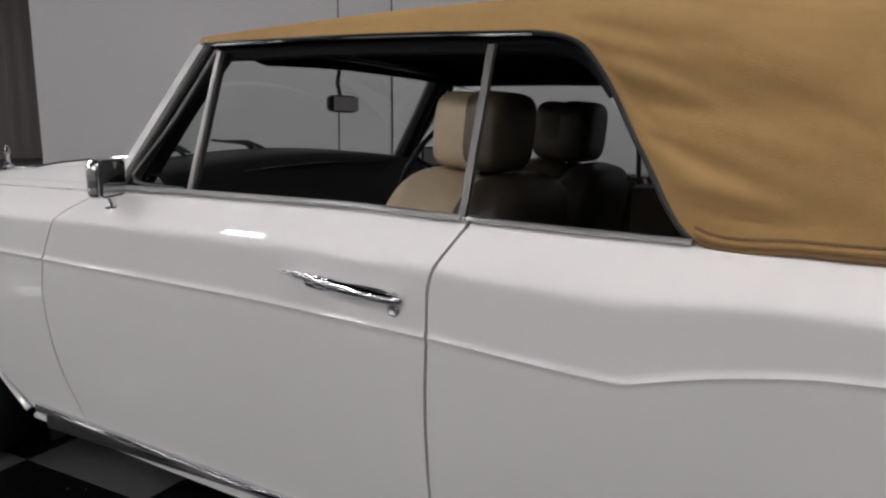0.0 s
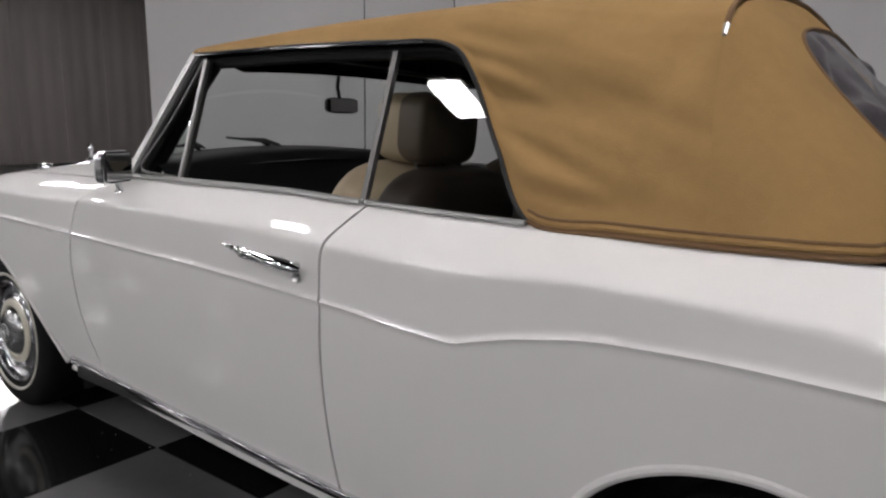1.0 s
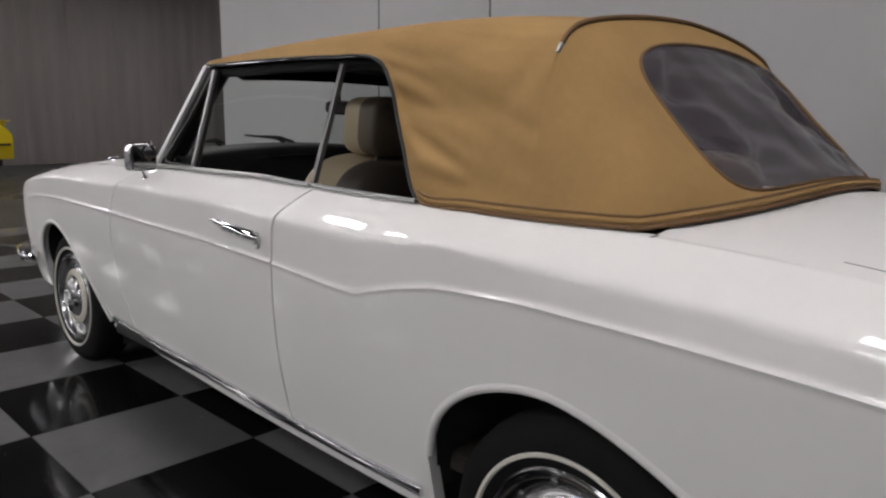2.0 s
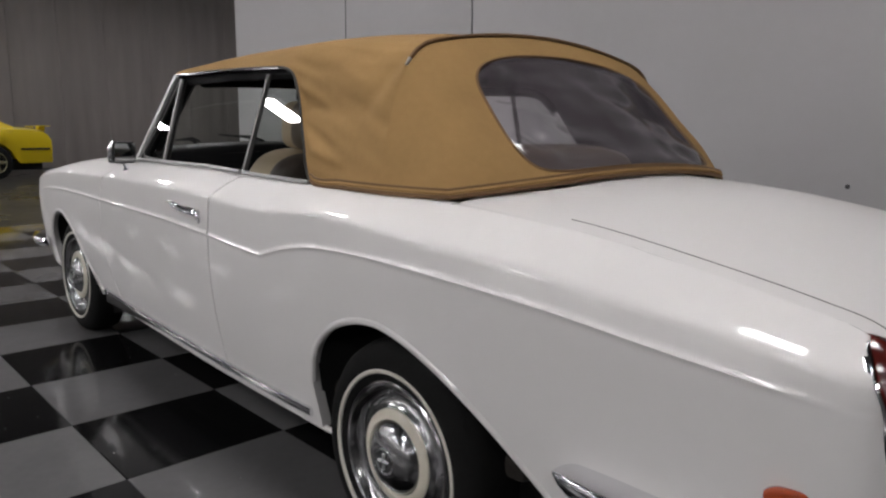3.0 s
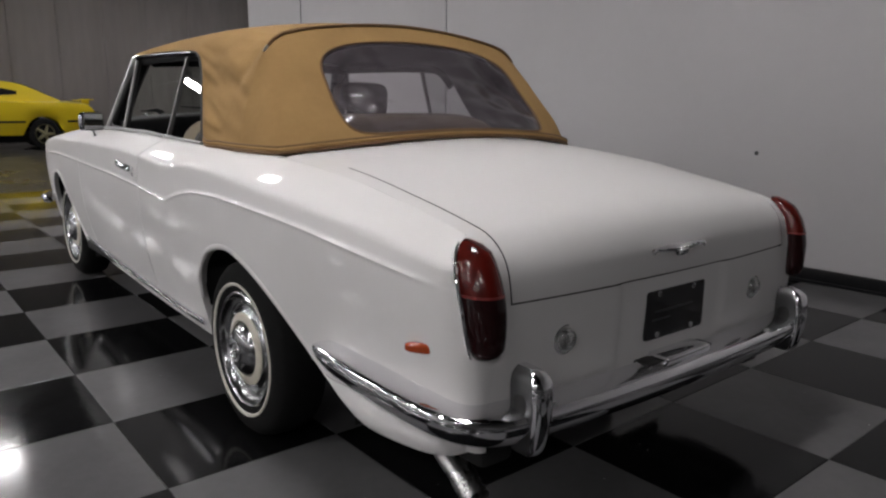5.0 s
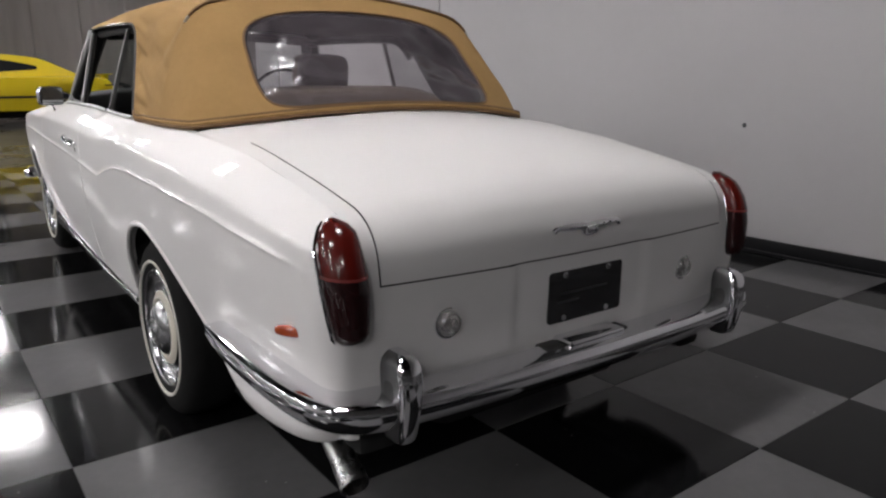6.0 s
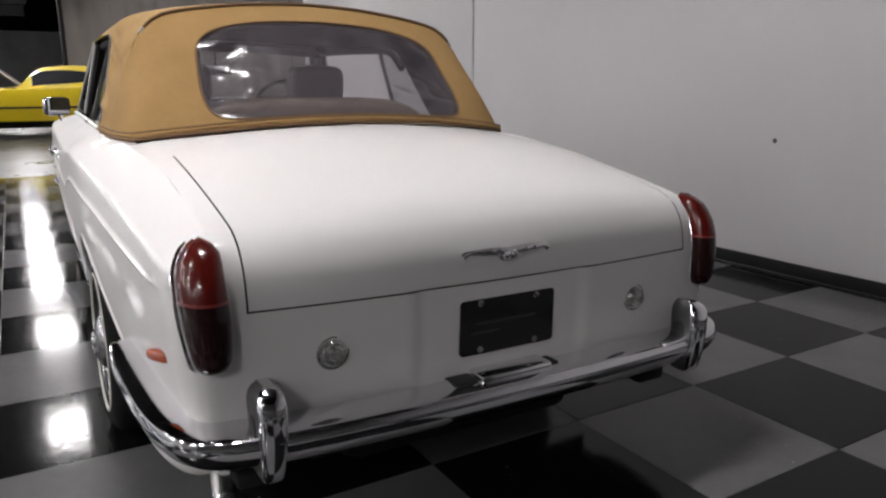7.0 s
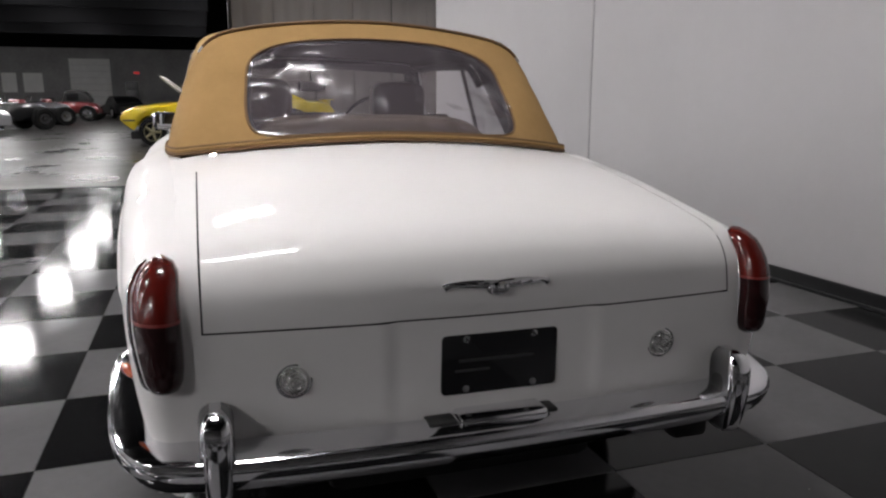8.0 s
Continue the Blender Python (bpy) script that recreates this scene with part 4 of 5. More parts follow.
def wing_mirror(s, turn):
    """Rectangular door mirror, its glass turned towards the driver."""
    c = Vector((-1.985, s * 0.872, 1.072))
    m = Matrix.Translation(c) @ Matrix.Rotation(radians(turn), 4, "Z")
    bm = bmesh.new()
    puffy(bm, (0, 0, 0), (0.040, 0.146, 0.104), 5, 0, 32, 18)
    bmesh.ops.transform(bm, matrix=m, verts=bm.verts[:])
    head = part("door_mirror", bm, CHROME, car, "rectangular chrome door mirror")
    bm = bmesh.new()
    box(bm, (0.0195, -0.062, -0.042), (0.0220, 0.062, 0.042), 0.0)
    bmesh.ops.transform(bm, matrix=m, verts=bm.verts[:])
    part("mirror_glass", bm, MIRROR, head)
    bm = bmesh.new()
    puffy(bm, (0.0175, 0, 0), (0.008, 0.139, 0.097), 6, 0, 24, 10)
    bmesh.ops.transform(bm, matrix=m, verts=bm.verts[:])
    part("mirror_rim", bm, SEAL, head)
    bm = bmesh.new()
    tube(bm, [(c.x, c.y - s * 0.01, c.z - 0.04), (c.x - 0.005, c.y - s * 0.02, c.z - 0.068), (c.x - 0.01, c.y - s * 0.025, 0.975)], [0.011, 0.009, 0.016], 10)
    puffy(bm, (c.x - 0.01, c.y - s * 0.03, 0.985), (0.060, 0.040, 0.028), 2.5)
    part("mirror_stalk", bm, CHROME, head)


for s, turn in ((-1, 27), (1, -25)):
    wing_mirror(s, turn)


# whip aerial on the far front fender
bm = bmesh.new()
tube(bm, [(-2.36, 0.66, 1.0), (-2.36, 0.655, 1.04)], [0.012, 0.007], 8)
tube(bm, [(-2.36, 0.655, 1.03), (-2.34, 0.63, 2.05)], [0.0035, 0.0028], 6)
part("aerial", bm, SEAL, car, "thin black whip aerial")

# ---- windscreen, side windows ----
SCREEN_FOOT, SCREEN_HEAD = (-2.085, 0.735, 1.050), (-1.835, 0.640, 1.428)


def screen(k, y):
    """The curved windscreen: k from foot to head, y from -1 to 1."""
    a, b = Vector(SCREEN_FOOT), Vector(SCREEN_HEAD)
    p = a.lerp(b, k)
    bow = 1 - y * y
    return Vector((p.x - (0.15 - 0.08 * k) * bow, p.y * y, p.z + (0.045 * (1 - k) + 0.025 * k) * bow))


bm = bmesh.new()
patch(bm, lambda k, y: screen(0.02 + 0.95 * k, y * 0.97), steps(0, 1, 8), steps(-1, 1, 24))
glass_ob = part("windscreen", bm, WINDOW, car, "clear windscreen glass", facing=(1, 0, 0))
glass_ob.visible_shadow = False
bm = bmesh.new()
loop = [screen(k, -1) for k in steps(0, 1, 6)] + [screen(1, y) for y in steps(-0.95, 0.95, 20)] + [screen(k, 1) for k in steps(1, 0, 6)] + [screen(0, y) for y in steps(0.95, -0.95, 20)]
tube(bm, loop, 0.014, 8, True)
part("windscreen_frame", bm, SATIN, car, "satin metal windscreen frame")
for s in (-1, 1):
    bm = bmesh.new()
    a, b = Vector((-2.11, s * 0.750, 1.035)), Vector((-1.845, s * 0.652, 1.425))
    sweep_pts = [a.lerp(b, k) for k in steps(0, 1, 4)]
    rows = []
    for p in sweep_pts:
        rows.append([bm.verts.new(p + Vector(o)) for o in ((-0.022, -s * 0.008, 0), (-0.010, s * 0.014, 0), (0.018, s * 0.014, 0), (0.026, s * 0.004, 0), (0.020, -s * 0.03, 0), (-0.02, -s * 0.03, 0))])
    for i in range(len(rows) - 1):
        for k in range(6):
            bm.faces.new([rows[i][k], rows[i][(k + 1) % 6], rows[i + 1][(k + 1) % 6], rows[i + 1][k]])
    part("windscreen_pillar", bm, SATIN, car)
    bm = bmesh.new()
    tube(bm, [a.lerp(b, k) + Vector((0.03, -s * 0.004, -0.004)) for k in steps(0.02, 1, 4)], 0.009, 8)
    part("pillar_seal", bm, SEAL, car)
    bm = bmesh.new()
    tube(bm, [a.lerp(b, k) + Vector((0.030, -s * 0.040, -0.012)) for k in steps(0.0, 1, 5)], [0.036, 0.036, 0.034, 0.032, 0.034, 0.038], 8)
    part("pillar_lining", bm, DASH, car, "black padded inside of the windscreen pillar")
# dark seal and sun visors behind the header
bm = bmesh.new()
patch(bm, lambda k, y: screen(1, y) + Vector((0.02 + 0.16 * k, 0, -0.015 - 0.05 * k)), steps(0, 1, 3), steps(-0.96, 0.96, 16))
patch(bm, lambda k, y: screen(1, y) + Vector((0.02 + 0.16 * k, 0, -0.003 - 0.03 * k)), steps(0, 1, 3), steps(-0.96, 0.96, 16))
part("sun_visor", bm, DASH, car, "black padded sun visors")

for s in (-1, 1):
    # vent window: a chrome bar, its frame and its small pane
    bar_top, bar_foot = Vector((-1.775, s * 0.664, 1.402)), Vector((-1.825, s * 0.742, 1.036))
    front = Vector((-2.045, s * 0.750, 1.048))
    bm = bmesh.new()
    tube(bm, [bar_foot, bar_top], 0.0085, 8, False, 0.8)
    bar = part("vent_frame", bm, SATIN, car, "satin metal vent window frame")
    bm = bmesh.new()
    tube(bm, [bar_foot + Vector((-0.02, 0, 0.004)), front + Vector((0.05, 0, 0.0)), front + Vector((0.02, 0, 0.006)), front + Vector((0.012, -s * 0.002, 0.025)), front.lerp(bar_top, 0.5) + Vector((0.008, 0, 0)), bar_top + Vector((-0.012, 0, 0))], 0.006, 8)
    part("vent_rim", bm, DARK_TRIM, bar)
    bm = bmesh.new()
    off = Vector((0, -s * 0.014, 0))
    tube(bm, [bar_foot + off, bar_top + off], 0.011, 6)
    tube(bm, [front + off + Vector((0.012, 0, 0.01)), bar_top + off + Vector((-0.012, 0, 0))], 0.012, 6)
    part("vent_lining", bm, SEAL, bar)
    bm = bmesh.new()
    tri = [front + Vector((0.02, s * 0.012, 0.01)), bar_foot + Vector((-0.006, 0, 0.006)), bar_top + Vector((-0.008, 0, -0.006))]
    bm.faces.new([bm.verts.new(p) for p in tri])
    pane = part("vent_glass", bm, WINDOW, bar, facing=(0, -1, 0))
    pane.visible_shadow = False
    # quarter window: dull metal leading edge and glass
    top, foot = Vector((-0.985, s * 0.674, 1.388)), Vector((-0.995, s * 0.783, 1.026))
    bm = bmesh.new()
    rows = []
    for p in (foot, top):
        rows.append([bm.verts.new(p + Vector(o)) for o in ((-0.009, s * 0.006, 0), (0.007, s * 0.006, 0), (0.007, -s * 0.010, 0), (-0.009, -s * 0.010, 0))])
    for k in range(4):
        bm.faces.new([rows[0][k], rows[0][(k + 1) % 4], rows[1][(k + 1) % 4], rows[1][k]])
    bm.faces.new(rows[1])
    lead = part("quarter_window_frame", bm, DARK_TRIM, car, "dull metal leading edge of the quarter window")
    bm = bmesh.new()
    edge = [(-0.985, 0.780, 1.03), (-0.975, 0.676, 1.385), (-0.80, 0.684, 1.385), (-0.745, 0.702, 1.31), (-0.53, 0.782, 1.02)]
    rear_edge = curve(*[(z, x) for x, y, z in edge[:1:-1]])

    def pane_point(u, v):
        z = 1.022 + 0.363 * v
        x0 = -0.985 + 0.010 * v
        return Vector((x0 + (rear_edge(z) - x0) * u, s * (0.778 - 0.104 * v + 0.001 * 4 * v * (1 - v)), z))
    patch(bm, pane_point, steps(0, 1, 4), steps(0, 1, 12))
    pane = part("quarter_glass", bm, SMOKED, lead, "clear quarter window pane", facing=(0, -1, 0))
    pane.visible_shadow = False
    # belt trim along door and quarter
    bm = bmesh.new()
    pts = [(x, s * (INNER(x) + 0.012), TOP(x) + 0.004) for x in steps(-2.10, -0.99, 24)]
    tube(bm, pts, 0.008, 8, False, 1.4)
    part("door_belt_trim", bm, SATIN, car, "bright belt trim on the door")
    bm = bmesh.new()
    tube(bm, [(x, s * (INNER(x) + 0.010), TOP(x) + 0.004) for x in steps(-0.965, -0.535, 12)], 0.0065, 8, False, 1.4)
    part("quarter_belt_trim", bm, SATIN, car)
    bm = bmesh.new()
    box(bm, (-1.02, min(s * 0.775, s * 0.80), 1.022), (-0.955, max(s * 0.775, s * 0.80), 1.036), 0.004)
    part("pillar_foot", bm, STEEL, car)

# wipers resting on the screen
for (x0, y0, z0), (x1, y1, z1) in (((-2.205, -0.29, 1.158), (-2.215, -0.01, 1.124)), ((-2.150, -0.55, 1.128), (-2.190, -0.40, 1.120))):
    bm = bmesh.new()
    p, q = Vector((x0, y0, z0)), Vector((x1, y1, z1))
    tube(bm, [p, p.lerp(q, 0.5) + Vector((0, 0, 0.006)), q], [0.004, 0.006, 0.004], 6)
    tube(bm, [p.lerp(q, 0.35) + Vector((-0.012, 0, 0.008)), p.lerp(q, 0.7) + Vector((-0.014, 0, 0.014)), q + Vector((-0.016, 0, 0.004))], [0.004, 0.009, 0.006], 6)
    tube(bm, [p.lerp(q, 0.6) + Vector((-0.012, 0, 0.012)), q + Vector((-0.02, 0.04, -0.045))], [0.006, 0.008], 6)
    part("wiper", bm, SEAL, car, "black wiper arm and blade")


# ---- the canvas top ----
def top_section(foot, shoulder, crown, bulge=0.012):
    """Half a cross-section: foot at the edge, shoulder where it turns, crown in the middle. Returns a function of u, 1 at the foot, 0 in the middle."""
    f, s, c = Vector(foot), Vector(shoulder), Vector(crown)
    pts = []
    for t in steps(0, 1, 8):
        p = f.lerp(s, t)
        pts.append(p + Vector((0, bulge * math.sin(math.pi * t), 0)))
    for t in steps(0, 1, 12)[1:]:
        k = 1 - (1 - t) ** 2
        pts.append(Vector((s.x + (c.x - s.x) * t, s.y * (1 - t), s.z + (c.z - s.z) * k)))
    for _ in range(3):
        pts = [pts[0]] + [(pts[i - 1] + 2 * pts[i] + pts[i + 1]) / 4 for i in range(1, len(pts) - 1)] + [pts[-1]]
    return pts[::-1]


SECTIONS = [
    top_section((-1.866, 0.655, 1.428), (-1.868, 0.630, 1.449), (-1.935, 0, 1.480), 0.0),
    top_section((-1.70, 0.664, 1.426), (-1.70, 0.625, 1.462), (-1.75, 0, 1.503), 0.0),
    top_section((-1.35, 0.676, 1.424), (-1.35, 0.620, 1.480), (-1.36, 0, 1.538), 0.0),
    top_section((-1.02, 0.684, 1.415), (-1.02, 0.622, 1.486), (-1.00, 0, 1.553), 0.002),
    top_section((-0.825, 0.690, 1.400), (-0.81, 0.628, 1.487), (-0.80, 0, 1.556), 0.004),
    top_section((-0.738, 0.706, 1.330), (-0.69, 0.634, 1.484), (-0.65, 0, 1.556), 0.006),
    top_section((-0.640, 0.748, 1.172), (-0.57, 0.640, 1.476), (-0.52, 0, 1.549), 0.012),
    top_section((-0.532, 0.790, 1.024), (-0.45, 0.642, 1.466), (-0.42, 0, 1.537), 0.018),
    top_section((-0.35, 0.796, 1.014), (-0.33, 0.636, 1.450), (-0.31, 0, 1.520), 0.016),
    top_section((-0.18, 0.795, 1.012), (-0.225, 0.636, 1.442), (-0.225, 0, 1.515), 0.014),
    top_section((-0.09, 0.788, 1.012), (-0.135, 0.640, 1.354), (-0.12, 0, 1.416), 0.012),
    top_section((-0.025, 0.780, 1.012), (-0.048, 0.650, 1.257), (-0.008, 0, 1.298), 0.012),
    top_section((0.025, 0.768, 1.012), (0.052, 0.662, 1.150), (0.110, 0, 1.190), 0.006),
    top_section((0.074, 0.742, 1.014), (0.176, 0.585, 1.036), (0.232, 0, 1.068), 0.022),
]
# the foot of the rear panel follows the deck in a wide bow
SECTIONS[-1] = []
for k in range(21):
    yk = 0.62 * k / 12 if k <= 12 else 0.62 + 0.130 * (k - 12) / 8
    SECTIONS[-1].append(Vector((0.232 - 0.165 * (yk / 0.75) ** 3.4, yk, 1.070 - 0.058 * (yk / 0.75) ** 2)))
CREST = 9


def canvas(s, u):
    """The canvas top's surface: s along the sections, u from -1 (left foot) over 0 to 1 (right foot)."""
    n = len(SECTIONS) - 1
    s = min(max(s, 0), n)
    i = min(int(s), n - 1)
    t = s - i
    side = -1 if u < 0 else 1

    def at(j):
        pts = SECTIONS[min(max(j, 0), n)]
        a = min(abs(u), 1) * (len(pts) - 1)
        k = min(int(a), len(pts) - 2)
        return pts[k].lerp(pts[k + 1], a - k)
    p0, p1, p2, p3 = at(i - 1), at(i), at(i + 1), at(i + 2)
    if i == CREST:
        p0 = p1 + (p1 - p2)
    if i == CREST - 1:
        p3 = p2 + (p2 - p1)
    p = 0.5 * (2 * p1 + (p2 - p0) * t + (2 * p0 - 5 * p1 + 4 * p2 - p3) * t * t + (3 * p1 - p0 - 3 * p2 + p3) * t ** 3)
    return Vector((p.x, side * p.y, p.z))


# long folds in the cloth: from x, z to x, z, with depth and width
FOLDS = [(-0.79, 1.418, -0.60, 1.370, 0.006, 0.016), (-0.785, 1.372, -0.55, 1.310, 0.008, 0.018), (-0.72, 1.303, -0.53, 1.238, 0.008, 0.017),
         (-0.64, 1.200, -0.46, 1.135, 0.007, 0.016), (-0.555, 1.090, -0.38, 1.056, 0.010, 0.015), (-0.250, 1.400, -0.335, 1.250, 0.007, 0.034),
         (-0.03, 1.205, 0.075, 1.110, 0.007, 0.017), (-0.60, 1.300, -0.36, 1.235, 0.005, 0.030)]


def fold_at(x, z):
    """How far in the folds draw the cloth at x, z."""
    total = 0.0
    for x0, z0, x1, z1, depth, width in FOLDS:
        dx, dz = x1 - x0, z1 - z0
        n = math.hypot(dx, dz)
        a = ((x - x0) * dx + (z - z0) * dz) / n / n
        if -0.3 < a < 1.3:
            d = ((x - x0) * dz - (z - z0) * dx) / n
            total += depth * smooth(-0.3, 0.15, a) * (1 - smooth(0.6, 1.3, a)) * (math.exp(-(d / width) ** 2) - 0.7 * math.exp(-((d + 2.0 * width) / (1.2 * width)) ** 2))
    return total


def drape(s, u):
    """Soft folds in the stretched cloth, mostly on the sides behind the window."""
    p = canvas(s, u)
    if abs(u) < 0.35 or s < 3.5:
        amp = 0.0012
    else:
        amp = 0.0045 * smooth(0.40, 0.62, abs(u)) * smooth(3.5, 6.0, s) * (1 - smooth(0.93, 1.0, abs(u)))
    a = math.copysign(1, u)
    along, across = 0.94 * p.x - 0.34 * p.z, 0.34 * p.x + 0.94 * p.z
    w = noise.noise(Vector((2.6 * along, 13.0 * across, 3.0 * a))) + 0.45 * noise.noise(Vector((5.0 * along, 26.0 * across, 5.0 * a)))
    near = 0.55 + 1.9 * math.exp(-((p.x + 0.52) / 0.24) ** 2)
    slack = 0.6 * noise.noise(Vector((3.0 * p.x, 3.0 * p.y, 4.0 * p.z)))
    fold = fold_at(p.x, p.z) * (1 - smooth(0.95, 1.0, abs(u))) if abs(u) > 0.45 and s > 3.5 else 0.0
    return p + Vector((0, a * (amp * (1.7 * near * w + slack) - fold), 0.5 * amp * w))


soft_top = thing("soft_top", -0.8, 0, 1.0, "tan canvas convertible top with a clear rear window", "car top")
soft_top.rotation_euler.x = LEAN
soft_top.location.y = -0.3 * math.sin(LEAN)
bm = bmesh.new()
patch(bm, drape, steps(0, CREST, 150), steps(-1, 1, 190))
# header roll at the screen
patch(bm, lambda k, u: canvas(0, u) + Vector((-0.012 * math.sin(k * math.pi), 0, -0.028 * k)), steps(0, 1, 6), steps(-1, 1, 60))
part("canvas_roof", bm, CANVAS, soft_top, angle=60)

# rear panel round its window: s from CREST to the last section, u across
S_MID, S_HALF, U_HALF = 11.22, 1.50, 0.47
END = len(SECTIONS) - 1


def window_edge(a, grow=1.0):
    """The rounded outline of the rear window, in (s, u)."""
    c, d = math.cos(a), math.sin(a)
    n = 4.2 if d < 0 else 9.0
    r = (abs(c) ** n + abs(d) ** n) ** (-1 / n)
    s = S_MID + S_HALF * grow * r * d
    # wider at its foot than at its head
    u = 0.6 * 0.492 * grow * r * c * (1.0 + 0.03 * d) / canvas(s, 0.6).y
    return s, u


ANGLES = [2 * math.pi * k / 160 for k in range(160)]


def rim_point(a, k):
    """From the window's outline (k = 0) to the panel's border (k = 1)."""
    s0, u0 = window_edge(a)
    c, d = math.cos(a) / 1.0, math.sin(a) / 1.0
    m = max(abs(c), abs(d))
    s1 = CREST + (END - CREST) * (0.5 + 0.5 * d / m)
    u1 = c / m
    return s0 + (s1 - s0) * k, u0 + (u1 - u0) * k


bm = bmesh.new()
ks = [0, 0.06, 0.16, 0.30, 0.45, 0.6, 0.75, 0.88, 1.0]
rings = [[bm.verts.new(drape(*rim_point(a, k))) for a in ANGLES] for k in ks]
for i in range(len(ks) - 1):
    for j in range(160):
        bm.faces.new([rings[i][j], rings[i][(j + 1) % 160], rings[i + 1][(j + 1) % 160], rings[i + 1][j]])
for side in (-1, 1):
    patch(bm, lambda s, u: drape(s, side * u) - Vector((0.0015, side * 0.0022, 0.001)), steps(CREST - 0.2, CREST + 0.3, 10), steps(0.50, 0.998, 60))
part("canvas_rear_panel", bm, CANVAS, soft_top, angle=60)
bm = bmesh.new()
tube(bm, [canvas(*window_edge(a)) for a in ANGLES], 0.0045, 6, True)
part("window_binding", bm, CANVAS_EDGE, soft_top, "brown bound edge of the rear window")


def vinyl_point(k, a):
    s, u = window_edge(a, k)
    p = canvas(s, u)
    amp = 0.010 + 0.044 * smooth(0.18, 0.44, abs(p.y))
    w = amp * (1 - k ** 8) * (noise.noise(Vector((p.y * 3.0, p.z * 9.0, 2.0))) + 0.5 * noise.noise(Vector((p.y * 7.0 + 3 * p.z, p.z * 18.0, 7.0))))
    w += 0.0130 * (1 - k ** 10) * smooth(0.16, 0.36, abs(p.y)) * math.sin(31 * p.z + 10 * abs(p.y) + 5 * noise.noise(Vector((p.y * 5, p.z * 5, 1.0))))
    return p + Vector((-0.004 + w, 0, 0.5 * w))


bm = bmesh.new()
kk = [1.015] + [1 - 0.03 * k for k in range(1, 32)]
rings = [[bm.verts.new(vinyl_point(k, a)) for a in ANGLES] for k in kk]
for i in range(len(kk) - 1):
    for j in range(160):
        bm.faces.new([rings[i][j], rings[i][(j + 1) % 160], rings[i + 1][(j + 1) % 160], rings[i + 1][j]])
bm.faces.new(rings[-1])
vinyl = part("rear_window", bm, VINYL, soft_top, "wavy clear vinyl rear window", angle=80, facing=(1, 0, 1))
vinyl.visible_shadow = False

# piping on the rear bow with chrome tips
bm = bmesh.new()
us = [u for u in steps(-0.635, 0.635, 60)]
tube(bm, [canvas(CREST, u) + Vector((0.003, 0, 0.003)) for u in us], 0.0060, 8)
part("piping", bm, CANVAS_EDGE, soft_top, "brown piping over the rear bow")
for s in (-1, 1):
    bm = bmesh.new()
    p = canvas(CREST, s * 0.634)
    q = canvas(CREST, s * 0.654)
    tube(bm, [p + Vector((0.003, 0, 0.003)), q + Vector((0.003, s * 0.003, 0))], [0.0065, 0.0045], 8)
    part("piping_tip", bm, SATIN, soft_top)
# rolled binding along the foot, two beads
FOOT = [canvas(s, -1) for s in steps(7, END, 40)] + [canvas(END, u) for u in steps(-0.98, 0.98, 60)] + [canvas(s, 1) for s in steps(END, 7, 40)]
for r, dz, out, mat, nm in ((0.0070, 0.001, 0.001, CANVAS_EDGE, "foot_binding"), (0.0070, 0.014, 0.000, CANVAS, "foot_bead"), (0.0035, 0.023, -0.002, CANVAS_EDGE, "foot_seam")):
    bm = bmesh.new()
    tube(bm, [p + Vector((out * 0.7, math.copysign(out, p.y), dz)) for p in FOOT], r, 6)
    part(nm, bm, mat, soft_top)
# chrome drip rail and rubber over the side windows
for s in (-1, 1):
    bm = bmesh.new()
    tube(bm, [canvas(t, s) + Vector((0, s * 0.002, -0.004)) for t in steps(0.2, 7, 50)], 0.0055, 6)
    part("window_edge_seal", bm, SEAL, soft_top, "black rubber window edge")
    bm = bmesh.new()
    tube(bm, [canvas(t, s) + Vector((0, s * 0.006, -0.006)) for t in steps(0.1, 3.6, 24)], 0.0045, 6)
    part("drip_rail", bm, CHROME, soft_top, "chrome drip rail")
# dark lining inside
bm = bmesh.new()


def lining_point(s, u):
    p = canvas(s, u)
    c = Vector((p.x if s < CREST else p.x - 0.3, 0, 1.05))
    return p + (c - p).normalized() * 0.022


patch(bm, lining_point, steps(0.1, CREST - 0.05, 54), steps(-1, 1, 60))
rings = []
for k in ks:
    rings.append([bm.verts.new(lining_point(*rim_point(a, k)) + Vector((-0.004, 0, 0))) for a in ANGLES])
for i in range(len(ks) - 1):
    for j in range(160):
        bm.faces.new([rings[i][j], rings[i][(j + 1) % 160], rings[i + 1][(j + 1) % 160], rings[i + 1][j]])
part("lining", bm, LINING, soft_top, "black headlining")
for s in (-1, 1):
    bm = bmesh.new()
    # side rail of the folding frame above the windows
    pts = [canvas(t, s * 0.97) + Vector((0, -s * 0.035, -0.030)) for t in steps(0.4, 5.2, 24)]
    tube(bm, pts, 0.020, 8, False, 0.8)
    part("side_rail", bm, DASH, soft_top)


# ---- the cabin ----
bm = bmesh.new()
box(bm, (-2.1, -0.80, 0.34), (0.40, 0.80, 0.40), 0.02)
part("cabin_floor", bm, CARPET, car)
bm = bmesh.new()
patch(bm, lambda a, y: Vector((-1.78 - 0.20 * math.sin(a) - 0.20 * smooth(1.2, 1.6, a) - 0.06 * (1 - (y / 0.72) ** 2), y, 0.78 + 0.345 * math.sin(a) ** 0.6 - 0.045 * (y / 0.72) ** 2)), steps(0.0, math.pi / 2, 14), steps(-0.72, 0.72, 24))
box(bm, (-2.05, -0.72, 0.42), (-1.79, 0.72, 0.80), 0.03)
part("dashboard", bm, DASH, car, "black padded dashboard")
